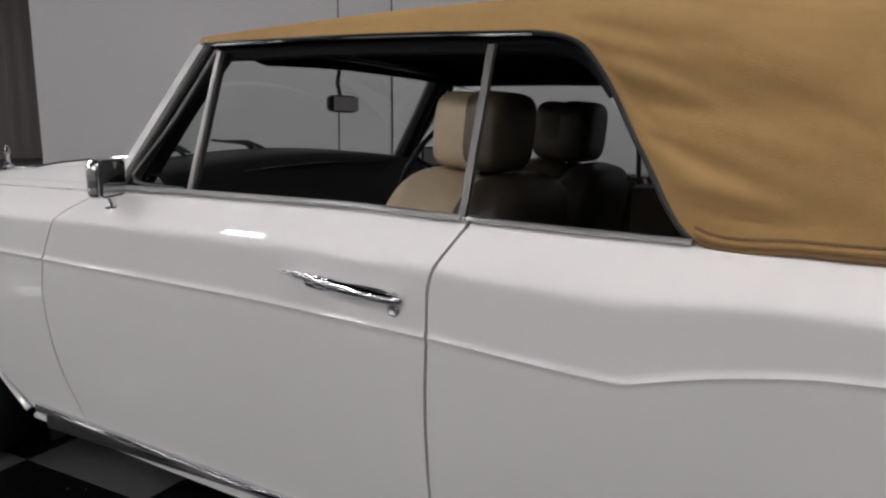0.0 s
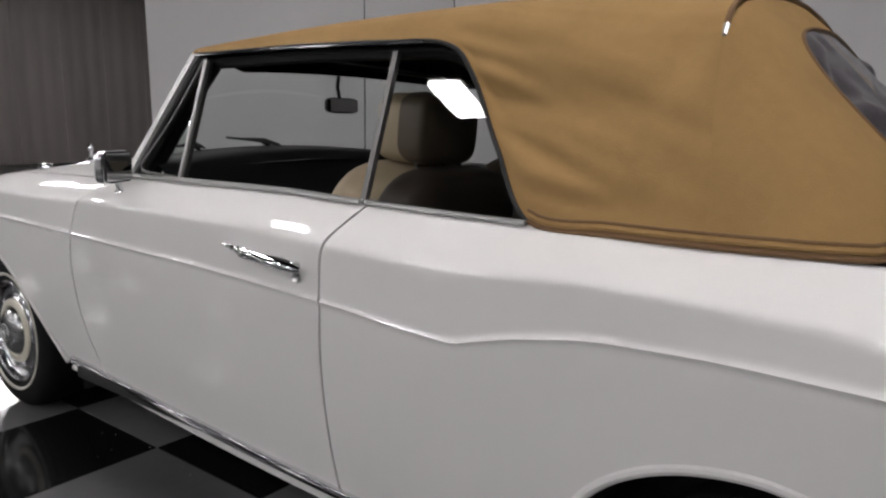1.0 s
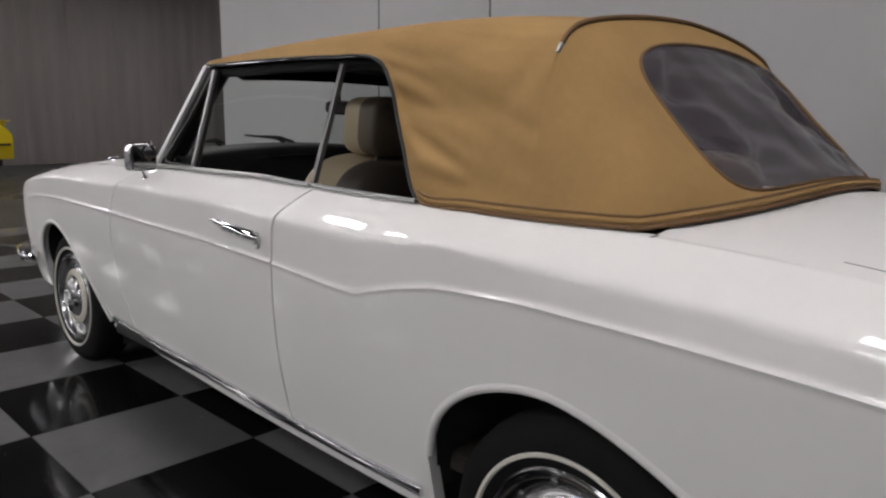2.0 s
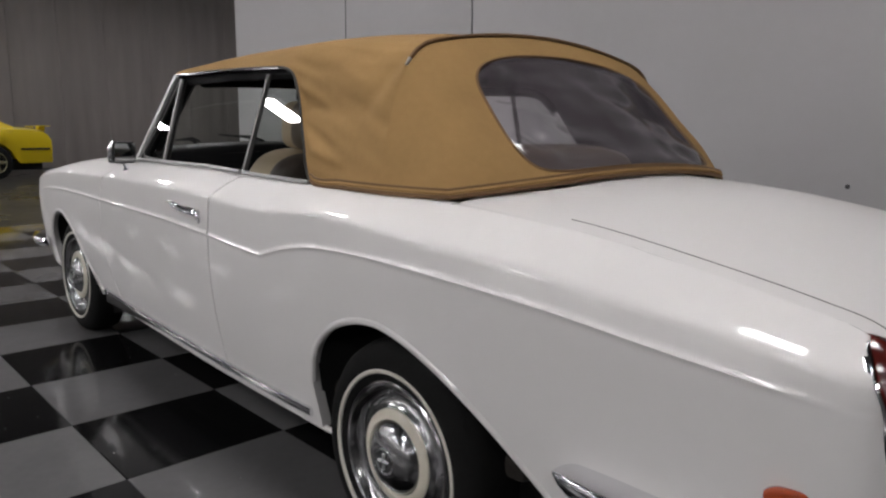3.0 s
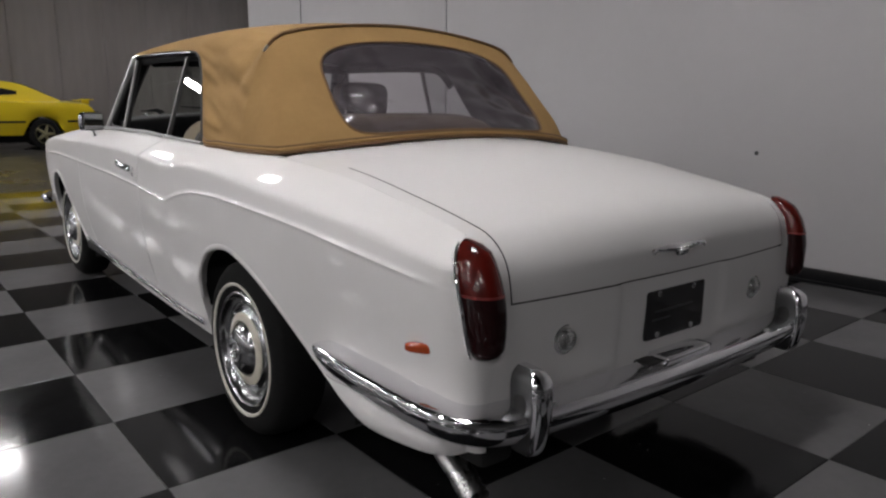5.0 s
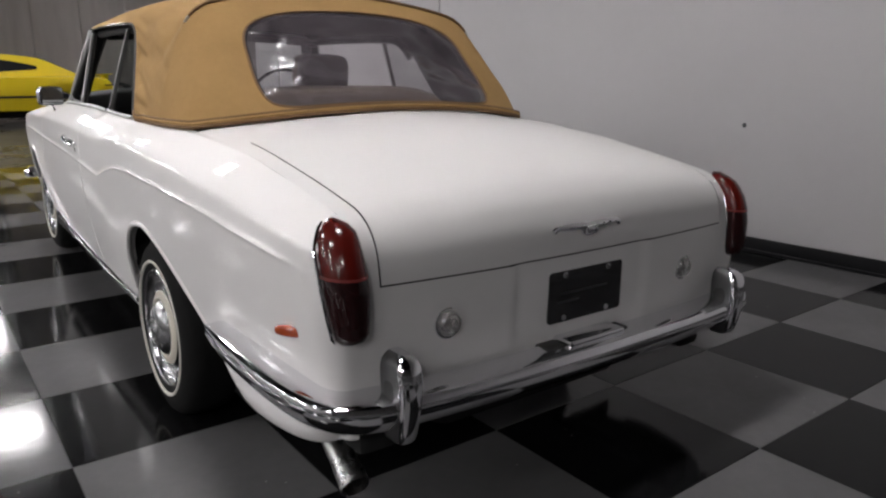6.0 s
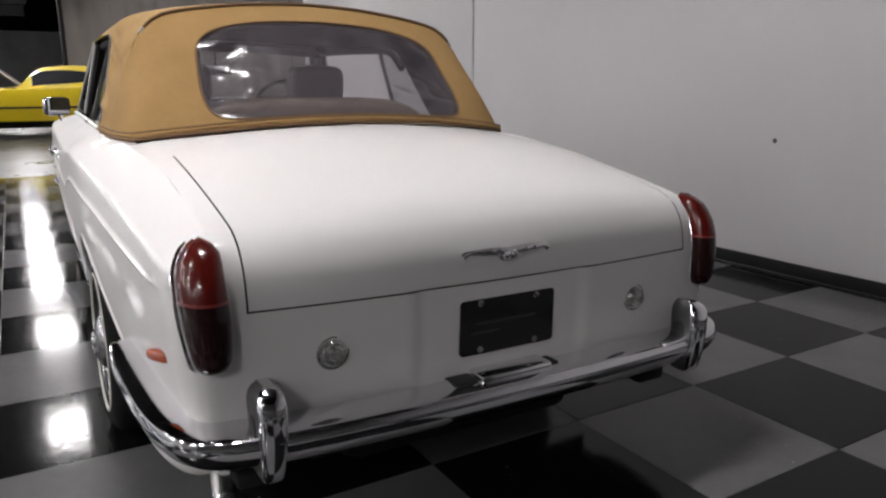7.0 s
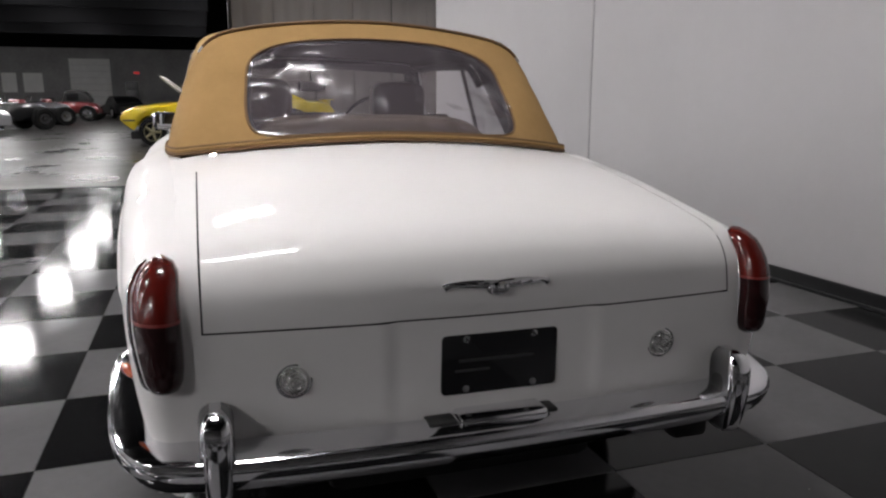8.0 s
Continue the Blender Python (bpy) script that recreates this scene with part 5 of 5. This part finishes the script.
# steering wheel, right-hand drive
wheel_c = Vector((-1.70, 0.36, 1.055))
turn = Matrix.Rotation(radians(-62), 3, "Y")
bm = bmesh.new()
tube(bm, [wheel_c + turn @ Vector((0.195 * math.cos(a), 0.195 * math.sin(a), 0)) for a in steps(0, 2 * math.pi, 40)[:-1]], 0.010, 8, True)
for a in (0.3, math.pi - 0.3, -math.pi / 2):
    tube(bm, [wheel_c + turn @ Vector((0.19 * math.sin(a), 0.19 * math.cos(a), 0)), wheel_c + turn @ Vector((0, 0, -0.03))], 0.008, 6)
tube(bm, [wheel_c + turn @ Vector((0, 0, -0.02)), wheel_c + turn @ Vector((0, 0, -0.25))], 0.03, 10)
part("steering_wheel", bm, DASH, car, "thin black steering wheel")
bm = bmesh.new()
puffy(bm, (-1.862, 0, 1.288), (0.03, 0.17, 0.060), 4)
mirror_body = part("rear_view_mirror", bm, DASH, car)
bm = bmesh.new()
tube(bm, [(-1.87, 0, 1.30), (-1.885, 0, 1.36), (-1.872, 0, 1.43)], 0.007, 8)
part("mirror_arm", bm, DASH, mirror_body)
bm = bmesh.new()
box(bm, (-1.8465, -0.072, 1.264), (-1.8455, 0.072, 1.312))
part("mirror_glass", bm, SATIN, mirror_body, "pale grey mirror face")


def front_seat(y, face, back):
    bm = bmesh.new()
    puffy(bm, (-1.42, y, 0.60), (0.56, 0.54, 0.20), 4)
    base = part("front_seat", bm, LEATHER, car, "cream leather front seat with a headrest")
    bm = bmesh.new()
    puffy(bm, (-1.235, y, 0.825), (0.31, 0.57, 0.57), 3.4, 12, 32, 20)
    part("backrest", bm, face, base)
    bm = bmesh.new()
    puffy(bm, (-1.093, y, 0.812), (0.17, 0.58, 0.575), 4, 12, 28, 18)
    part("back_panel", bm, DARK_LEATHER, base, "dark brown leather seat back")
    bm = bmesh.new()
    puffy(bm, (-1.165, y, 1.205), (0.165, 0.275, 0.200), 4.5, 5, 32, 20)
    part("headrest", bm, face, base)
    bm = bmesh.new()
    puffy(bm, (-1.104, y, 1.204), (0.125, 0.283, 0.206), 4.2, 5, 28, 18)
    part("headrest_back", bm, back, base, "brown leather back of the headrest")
    for s in (-1, 1):
        bm = bmesh.new()
        tube(bm, [(-1.135, y + 0.06 * s, 1.04), (-1.135, y + 0.06 * s, 1.13)], 0.007, 8)
        part("headrest_post", bm, CHROME, base)


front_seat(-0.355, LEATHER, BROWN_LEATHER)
# the far seat's darker leathers stand in for the shade across the cabin
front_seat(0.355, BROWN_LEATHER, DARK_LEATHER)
bm = bmesh.new()
puffy(bm, (-0.50, 0, 0.60), (0.50, 1.03, 0.20), 4.5)
bench = part("rear_bench", bm, BROWN_LEATHER, car, "brown leather rear bench")
bm = bmesh.new()
puffy(bm, (-0.24, 0, 0.86), (0.16, 1.03, 0.58), 5.0, 10, 40, 18)
part("backrest", bm, BROWN_LEATHER, bench)
bm = bmesh.new()
box(bm, (-0.22, -0.74, 0.95), (0.20, 0.74, 0.985), 0.01)
part("parcel_shelf", bm, CARPET, car)
for s in (-1, 1):
    bm = bmesh.new()
    box(bm, (-1.80, min(s * 0.72, s * 0.765), 0.42), (-0.99, max(s * 0.72, s * 0.765), 1.015), 0.015)
    part("door_card", bm, BROWN_LEATHER, car, "brown leather door lining")
    bm = bmesh.new()
    box(bm, (-0.985, min(s * 0.62, s * 0.765), 0.42), (-0.46, max(s * 0.62, s * 0.765), 1.005), 0.02)
    box(bm, (-0.458, min(s * 0.62, s * 0.765), 0.76), (-0.05, max(s * 0.62, s * 0.765), 1.005), 0.02)
    part("quarter_card", bm, BROWN_LEATHER, car)


# ---- other cars in the hall ----
def parked_car(name, paint, label, length, height, roof0, roof1, boot, belt=0.86, open_hood=False, wing=False, stripe=False, rim=None):
    """A low two-door car, nose towards -x, its middle at the origin. roof0, roof1: where the roof begins and ends along it."""
    t = thing(name, 0, 0, 0, label, "car", "cars in the hall")
    L, w = length, 0.93
    hood = belt - 0.05
    lid = curve((-L / 2, 0.72), (-L / 2 + 0.06, 0.80), (-L / 2 + 0.5, hood - 0.05), (roof0 - 0.55, belt), (roof1 + 0.6, boot), (L / 2 - 0.15, boot - 0.06), (L / 2, boot - 0.22))
    half = curve((-L / 2, 0.70), (-L / 2 + 0.4, 0.86), (0, w), (L / 2 - 0.5, 0.90), (L / 2, 0.76))
    ax = (-L / 2 + 0.76, L / 2 - 1.16)

    def low(x):
        z = 0.31 + 0.26 * max(0.0, 1 - (x + L / 2) / 0.45) ** 1.3
        for a in ax:
            d = abs(x - a)
            if d < 0.40:
                z = max(z, 0.32 + math.sqrt(0.40 ** 2 - d * d) * 0.95)
        return z
    bm = bmesh.new()
    xs = steps(-L / 2, L / 2, 70)

    def ring(x):
        z0, z1, h = low(x), lid(x), half(x)
        pts = []
        for k in steps(0, 1, 8):
            z = z0 + (z1 - 0.05 - z0) * k
            pts.append((x, -(h - 0.07 * (1 - k) ** 2 - 0.04 * k ** 3), z))
        for k in steps(0, 1, 8)[1:]:
            pts.append((x, -(h - 0.04) * (1 - k) + 0.0, z1 - 0.05 + 0.05 * math.sin(k * math.pi / 2) ** 0.6 + 0.02 * k))
        return pts + [(px, -py, pz) for px, py, pz in pts[-2::-1]]
    rows = [[bm.verts.new(p) for p in ring(x)] for x in xs]
    for i in range(len(rows) - 1):
        for j in range(len(rows[0]) - 1):
            bm.faces.new([rows[i][j], rows[i + 1][j], rows[i + 1][j + 1], rows[i][j + 1]])
    bm.faces.new(rows[0])
    bm.faces.new(rows[-1][::-1])
    body = part("body", bm, paint, t)
    # cabin: dark glass with a painted roof and pillars
    top = curve((roof0 - 0.60, belt - 0.02), (roof0, height - 0.05), ((roof0 + roof1) / 2, height), (roof1, height - 0.06), (roof1 + 1.0, boot))

    def house(inset, z_off, a, b):
        m = bmesh.new()

        def f(x, k):
            hgt = max(0.0, top(x) + z_off - belt + 0.05)
            n = abs(k)
            yy = (0.82 - inset) * (1 if n > 0.6 else n / 0.6) - 0.16 * (1 - (n - 0.6) / 0.4 if n > 0.6 else 1) * hgt * 1.6 * (1 if n > 0.6 else n / 0.6)
            z = belt - 0.05 + hgt * (1 if n <= 0.6 else 1 - (n - 0.6) / 0.4) + (0.02 * (1 - (n / 0.6) ** 2) if n <= 0.6 else 0)
            return Vector((x, math.copysign(max(yy, 0), k), z))
        patch(m, f, steps(a, b, 30), steps(-1, 1, 30))
        return m
    part("cabin", house(0.012, -0.012, roof0 - 0.58, roof1 + 0.98), paint, t)

    def pane(name, a, b, k0, k1, taper):
        """A dark pane a little proud of the cabin's skin."""
        m = bmesh.new()
        n = steps(0, 1, 10)
        mid = (k0 + k1) / 2

        def f(u, v):
            x = a + (b - a) * u
            k = mid + (k0 + (k1 - k0) * v - mid) * (1 - taper * u * u)
            hgt = max(0.0, top(x) - 0.012 - belt + 0.05)
            e = abs(k)
            roof = e <= 0.6
            y = 0.808 * (e / 0.6 if roof else 1) - 0.256 * hgt * (e / 0.6 if roof else 1 - (e - 0.6) / 0.4)
            z = belt - 0.05 + hgt * (1 if roof else 1 - (e - 0.6) / 0.4) + (0.02 * (1 - (e / 0.6) ** 2) if roof else 0)
            return Vector((x, math.copysign(y + (0 if roof else 0.008), k), z + (0.012 if roof else 0.003)))
        patch(m, f, n, n)
        part(name, m, TINT, t, "dark window glass")
    for sgn in (-1, 1):
        pane("side_window", roof0 - 0.26, roof1 + 0.10, sgn * 0.66, sgn * 0.92, 0.75)
    pane("windscreen", roof0 - 0.50, roof0 - 0.06, -0.53, 0.53, 0.05)
    pane("rear_window", roof1 + 0.10, roof1 + 0.80, -0.57, 0.57, -0.04)
    for a in ax:
        for s in (-1, 1):
            ty = part("wheel", lathe(bmesh.new(), [(0.20, -0.10), (0.31, -0.10), (0.33, -0.06), (0.33, 0.06), (0.31, 0.09), (0.22, 0.095), (0.20, 0.06), (0.0, 0.06)], (a, s * 0.80, 0.33), "y", s, 28), RUBBER, t)
            m = bmesh.new()
            for k in range(5):
                an = 2 * math.pi * k / 5
                d = Vector((math.cos(an), 0, math.sin(an)))
                tube(m, [Vector((a, s * 0.885, 0.33)), Vector((a, s * 0.89, 0.33)) + 0.19 * d], [0.045, 0.03], 6)
            lathe(m, [(0.215, 0.07), (0.205, 0.10), (0.19, 0.09)], (a, s * 0.80, 0.33), "y", s, 24)
            part("rim", m, rim or RIM, ty)
    if stripe:
        for s in (-1, 1):
            for x0, x1 in ((-L / 2 + 0.05, -L / 2 + 0.36), (-L / 2 + 1.24, L / 2 - 1.54), (L / 2 - 0.66, L / 2 - 0.05)):
                m = bmesh.new()
                tube(m, [(x, s * (half(x) - 0.006), belt - 0.42) for x in steps(x0, x1, 10)], 0.024, 6, False, 0.4)
                part("side_stripe", m, BLACK_PAINT, t, "black side stripe")
    if wing:
        m = bmesh.new()
        box(m, (L / 2 - 0.24, -0.78, boot - 0.005), (L / 2 - 0.02, 0.78, boot + 0.018), 0.01)
        for s in (-1, 1):
            box(m, (L / 2 - 0.28, s * 0.62 - 0.02, boot - 0.10), (L / 2 - 0.10, s * 0.62 + 0.02, boot + 0.002), 0.01)
        part("rear_wing", m, paint, t)
    if open_hood:
        m = bmesh.new()
        box(m, (-0.84, -0.66, 0), (0, 0.66, 0.055), 0.02)
        bmesh.ops.transform(m, matrix=Matrix.Translation((roof0 - 0.56, 0, belt + 0.03)) @ Matrix.Rotation(radians(36), 4, "Y"), verts=m.verts[:])
        part("raised_bonnet", m, PRIMER, t, "bonnet propped open, pale underside showing")
    m = bmesh.new()
    box(m, (-L / 2 + 0.2, -0.62, 0.16), (L / 2 - 0.2, 0.62, 0.34), 0.03)
    part("underbody", m, UNDER, t)
    return t


yellow = parked_car("yellow_car", YELLOW, "bright yellow fastback muscle car with its bonnet raised", 5.4, 1.47, -0.46, 0.95, 1.04, 1.01, True, True, True)
yellow.matrix_basis = pose(-17.9, 0.13, 0, 0, 0, 87) @ Matrix.Diagonal((1, 1, 1.12, 1))
def hot_rod(name, paint, cab, label, px, py, turn):
    """A fenderless old roadster, nose towards -x: open engine, short tub, upright cab and fat rear tyres."""
    t = thing(name, 0, 0, 0, label, "car", "cars in the hall")
    for s in (-1, 1):
        m = bmesh.new()
        box(m, (-1.75, s * 0.36 - 0.04, 0.36), (1.55, s * 0.36 + 0.04, 0.48), 0.02)
        part("frame_rail", m, BLACK_PAINT, t)
        m = bmesh.new()
        lathe(m, [(0.0, -0.10), (0.09, -0.07), (0.12, 0.0), (0.11, 0.03), (0.0, 0.04)], (-1.50, s * 0.46, 0.88), "x", -1, 16)
        part("headlight", m, CHROME, t, "round chrome headlight")
        for ax, r, w in ((-1.55, 0.33, 0.16), (1.15, 0.42, 0.32)):
            yy = s * (0.74 if r < 0.4 else 0.78)
            ty = part("wheel", lathe(bmesh.new(), [(r * 0.6, -w / 2), (r * 0.94, -w / 2), (r, -w * 0.35), (r, w * 0.35), (r * 0.94, w / 2), (r * 0.64, w / 2), (r * 0.6, w * 0.3), (0.0, w * 0.3)], (ax, yy, r), "y", s, 26), RUBBER, t)
            m = bmesh.new()
            lathe(m, [(r * 0.63, w * 0.38), (r * 0.58, w * 0.50), (r * 0.50, w * 0.36), (r * 0.22, w * 0.34), (r * 0.2, w * 0.52), (0.0, w * 0.55)], (ax, yy, r), "y", s, 22)
            part("rim", m, WHEEL_CHROME, ty)
    m = bmesh.new()
    box(m, (-1.52, -0.27, 0.46), (-1.40, 0.27, 1.06), 0.05)
    part("grille", m, CHROME, t, "upright chrome grille shell")
    m = bmesh.new()
    box(m, (-1.28, -0.20, 0.50), (-0.62, 0.20, 0.94), 0.04)
    for s in (-1, 1):
        box(m, (-1.26, s * 0.27 - 0.08, 0.88), (-0.66, s * 0.27 + 0.08, 1.02), 0.03)
        for k in range(4):
            tube(m, [(-1.20 + 0.16 * k, s * 0.26, 0.86), (-1.14 + 0.16 * k, s * 0.48, 0.80), (-0.90 + 0.12 * k, s * 0.60, 0.62), (0.1, s * 0.62, 0.50)], 0.04, 8)
    for k in (-1, 1):
        lathe(m, [(0.10, 0.0), (0.16, 0.06), (0.16, 0.15), (0.12, 0.19), (0.0, 0.20)], (-0.95 + 0.19 * k, 0, 1.02), "z", 1, 18)
    part("engine", m, CHROME, t, "open chrome engine with side pipes")
    m = bmesh.new()
    wide = curve((-0.55, 0.34), (-0.25, 0.52), (0.3, 0.62), (1.0, 0.60), (1.60, 0.42))
    high = curve((-0.55, 1.00), (0.0, 1.06), (0.8, 1.05), (1.3, 0.96), (1.60, 0.66))
    rows = []
    for x in steps(-0.55, 1.60, 18):
        half = [(0.9, 0), (1, 0.3), (0.98, 0.75), (0.86, 0.97), (0.4, 1.03)]
        ring = [(-k, z) for k, z in half] + [(k, z) for k, z in half[::-1]]
        rows.append([m.verts.new((x, wide(x) * k, 0.44 + (high(x) - 0.44) * z)) for k, z in ring])
    for a, b in zip(rows, rows[1:]):
        for k in range(len(a)):
            m.faces.new([a[k], b[k], b[(k + 1) % len(a)], a[(k + 1) % len(a)]])
    m.faces.new(rows[0][::-1])
    m.faces.new(rows[-1])
    part("body", m, paint, t)
    if cab is None:
        m = bmesh.new()
        tube(m, [(-0.20, -0.50, 1.02), (-0.06, -0.48, 1.30), (-0.06, 0.48, 1.30), (-0.20, 0.50, 1.02)], 0.018, 8)
        part("windscreen_frame", m, CHROME, t)
        m = bmesh.new()
        puffy(m, (0.62, 0, 1.02), (0.30, 0.95, 0.34), 4)
        part("seat_back", m, RED_PAINT, t, "dark red seat back")
        t.matrix_basis = pose(px, py, 0, 0, 0, turn)
        return t
    m = bmesh.new()
    roof = curve((-0.12, 1.06), (0.02, 1.56), (0.35, 1.64), (0.85, 1.60), (1.12, 1.36), (1.22, 1.04))
    rows = []
    for x in steps(-0.12, 1.22, 20):
        z = roof(x)
        rows.append([m.verts.new((x, sg * w, zz)) for sg, w, zz in ((-1, 0.56, 1.02), (-1, 0.53, 1.02 + (z - 1.02) * 0.8), (-1, 0.42, z), (0, 0, z + 0.02), (1, 0.42, z), (1, 0.53, 1.02 + (z - 1.02) * 0.8), (1, 0.56, 1.02))])
    for a, b in zip(rows, rows[1:]):
        for k in range(6):
            m.faces.new([a[k], b[k], b[k + 1], a[k + 1]])
    part("cab", m, cab, t)
    for s in (-1, 1):
        m = bmesh.new()
        box(m, (0.12, s * 0.555 - 0.006, 1.12), (0.72, s * 0.555 + 0.006, 1.44), 0.004)
        part("side_window", m, TINT, t, "dark window glass")
    t.matrix_basis = pose(px, py, 0, 0, 0, turn)
    return t


hot_rod("black_hot_rod", BLACK_PAINT, None, "black fenderless open hot rod with a chrome engine", -29.2, -7.9, 128)
hot_rod("black_hot_rod", BLACK_PAINT, None, "black open roadster with a red seat, parked in the row", -33.8, -7.75, 112)
hot_rod("red_hot_rod", RED_PAINT, UNDER, "red hot rod with a black top and a chrome engine", -40.5, -7.35, 84)
blue = parked_car("dark_coupe", BLACK_PAINT, "dark coupe parked before the far wall", 4.5, 1.35, -0.2, 0.7, 0.95, rim=SILVER)
blue.matrix_basis = pose(-47, -5.3, 0, 0, 0, 20)
pale = parked_car("silver_car", SILVER, "silver car parked far off on the epoxy floor", 4.6, 1.3, -0.2, 0.6, 0.88, rim=SILVER)
pale.matrix_basis = pose(-26, -9.3, 0, 0, 0, 70)

# far wall: roller door, pale boards, a dark cabinet before it and a sign
bm = bmesh.new()
for k in range(9):
    box(bm, (HALL_END, -9.1, 3.9 * k / 9 + 0.006), (HALL_END + 0.05, -6.5, 3.9 * (k + 1) / 9 - 0.006), 0.01)
solo("door_1", bm, DOOR_GREY, "closed pale grey roller door in the far wall", "door", kind="structure")
for y0, y1, z0, z1 in ((-13.3, -12.4, 1.6, 2.9), (-12.0, -10.8, 1.6, 2.9)):
    bm = bmesh.new()
    box(bm, (HALL_END, y0, z0), (HALL_END + 0.04, y1, z1), 0.01)
    solo("wall_board", bm, BOARD, "pale blank board hung on the far wall", "board", "boards on the far wall")
bm = bmesh.new()
box(bm, (-50.4, -5.25, 0.08), (-49.7, -4.45, 2.3), 0.03)
for k in range(4):
    box(bm, (-49.705, -5.20, 0.14 + 0.53 * k), (-49.68, -4.50, 0.62 + 0.53 * k), 0.01)
for x, y in ((-50.3, -5.15), (-50.3, -4.55), (-49.8, -5.15), (-49.8, -4.55)):
    box(bm, (x - 0.04, y - 0.04, 0.0), (x + 0.04, y + 0.04, 0.085))
solo("cabinet", bm, DULL_METAL, "dull grey upright cabinet standing far off on the floor", "cabinet")
bm = bmesh.new()
box(bm, (HALL_END, -5.0, 2.88), (HALL_END + 0.08, -4.62, 3.04), 0.01)
solo("exit_sign", bm, EXIT_GLOW, "small glowing red exit sign on the far wall", "sign")


# ---- floor tiles ----
TILE, X0, Y0 = 0.614, -0.375, -1.265


def tile_mesh(name, mat, depth):
    bm = bmesh.new()
    h = TILE / 2 - 0.0012
    rows = []
    for e, z in ((0.0, -0.010), (0.0, -0.0015), (0.0016, 0.0)):
        k = h - e
        kd = depth
        rows.append([bm.verts.new(p) for p in ((-k, -k, z), (k, -k, z), (k, min(k, kd - e), z), (-k, min(k, kd - e), z))])
    for i in range(2):
        for k in range(4):
            bm.faces.new([rows[i][k], rows[i][(k + 1) % 4], rows[i + 1][(k + 1) % 4], rows[i + 1][k]])
    bm.faces.new(rows[-1])
    me = finish(name, bm, mat, 20)
    return me


full = (tile_mesh("tile", TILE_DARK, 1), tile_mesh("tile", TILE_LIGHT, 1))
cut_depth = WALL_Y - 0.001 - (Y0 + 8.5 * TILE)
cut = (tile_mesh("tile", TILE_DARK, cut_depth), tile_mesh("tile", TILE_LIGHT, cut_depth))
base = ORIGIN[checker_floor.name]
rest = {0: bmesh.new(), 1: bmesh.new()}
for ix in range(-13, 23):
    for iy in range(-46, 9):
        c = (ix + iy) % 2
        x, y = X0 + (ix + 0.5) * TILE, Y0 + (iy + 0.5) * TILE
        if -12 <= ix <= 8 and -5 <= iy:
            ob = new("tile", (cut if iy == 8 else full)[c])
            ob.parent = checker_floor
            ob.location = Vector((x, y, 0)) - base
        elif iy >= -24:
            b = rest[c]
            h = TILE / 2 - 0.0012
            d = min(h, cut_depth) if iy == 8 else h
            lo = [b.verts.new(p) for p in ((x - h, y - h, -0.01), (x + h, y - h, -0.01), (x + h, y + d, -0.01), (x - h, y + d, -0.01))]
            hi = [b.verts.new(v.co + Vector((0, 0, 0.01))) for v in lo]
            b.faces.new(hi)
            for k in range(4):
                b.faces.new([lo[k], lo[(k + 1) % 4], hi[(k + 1) % 4], hi[k]])
for c, mat in ((0, TILE_DARK), (1, TILE_LIGHT)):
    ob = part("tile_field", rest[c], mat, checker_floor, "rest of the checker tiles", 20)
    tagged(ob, kind="stuff")
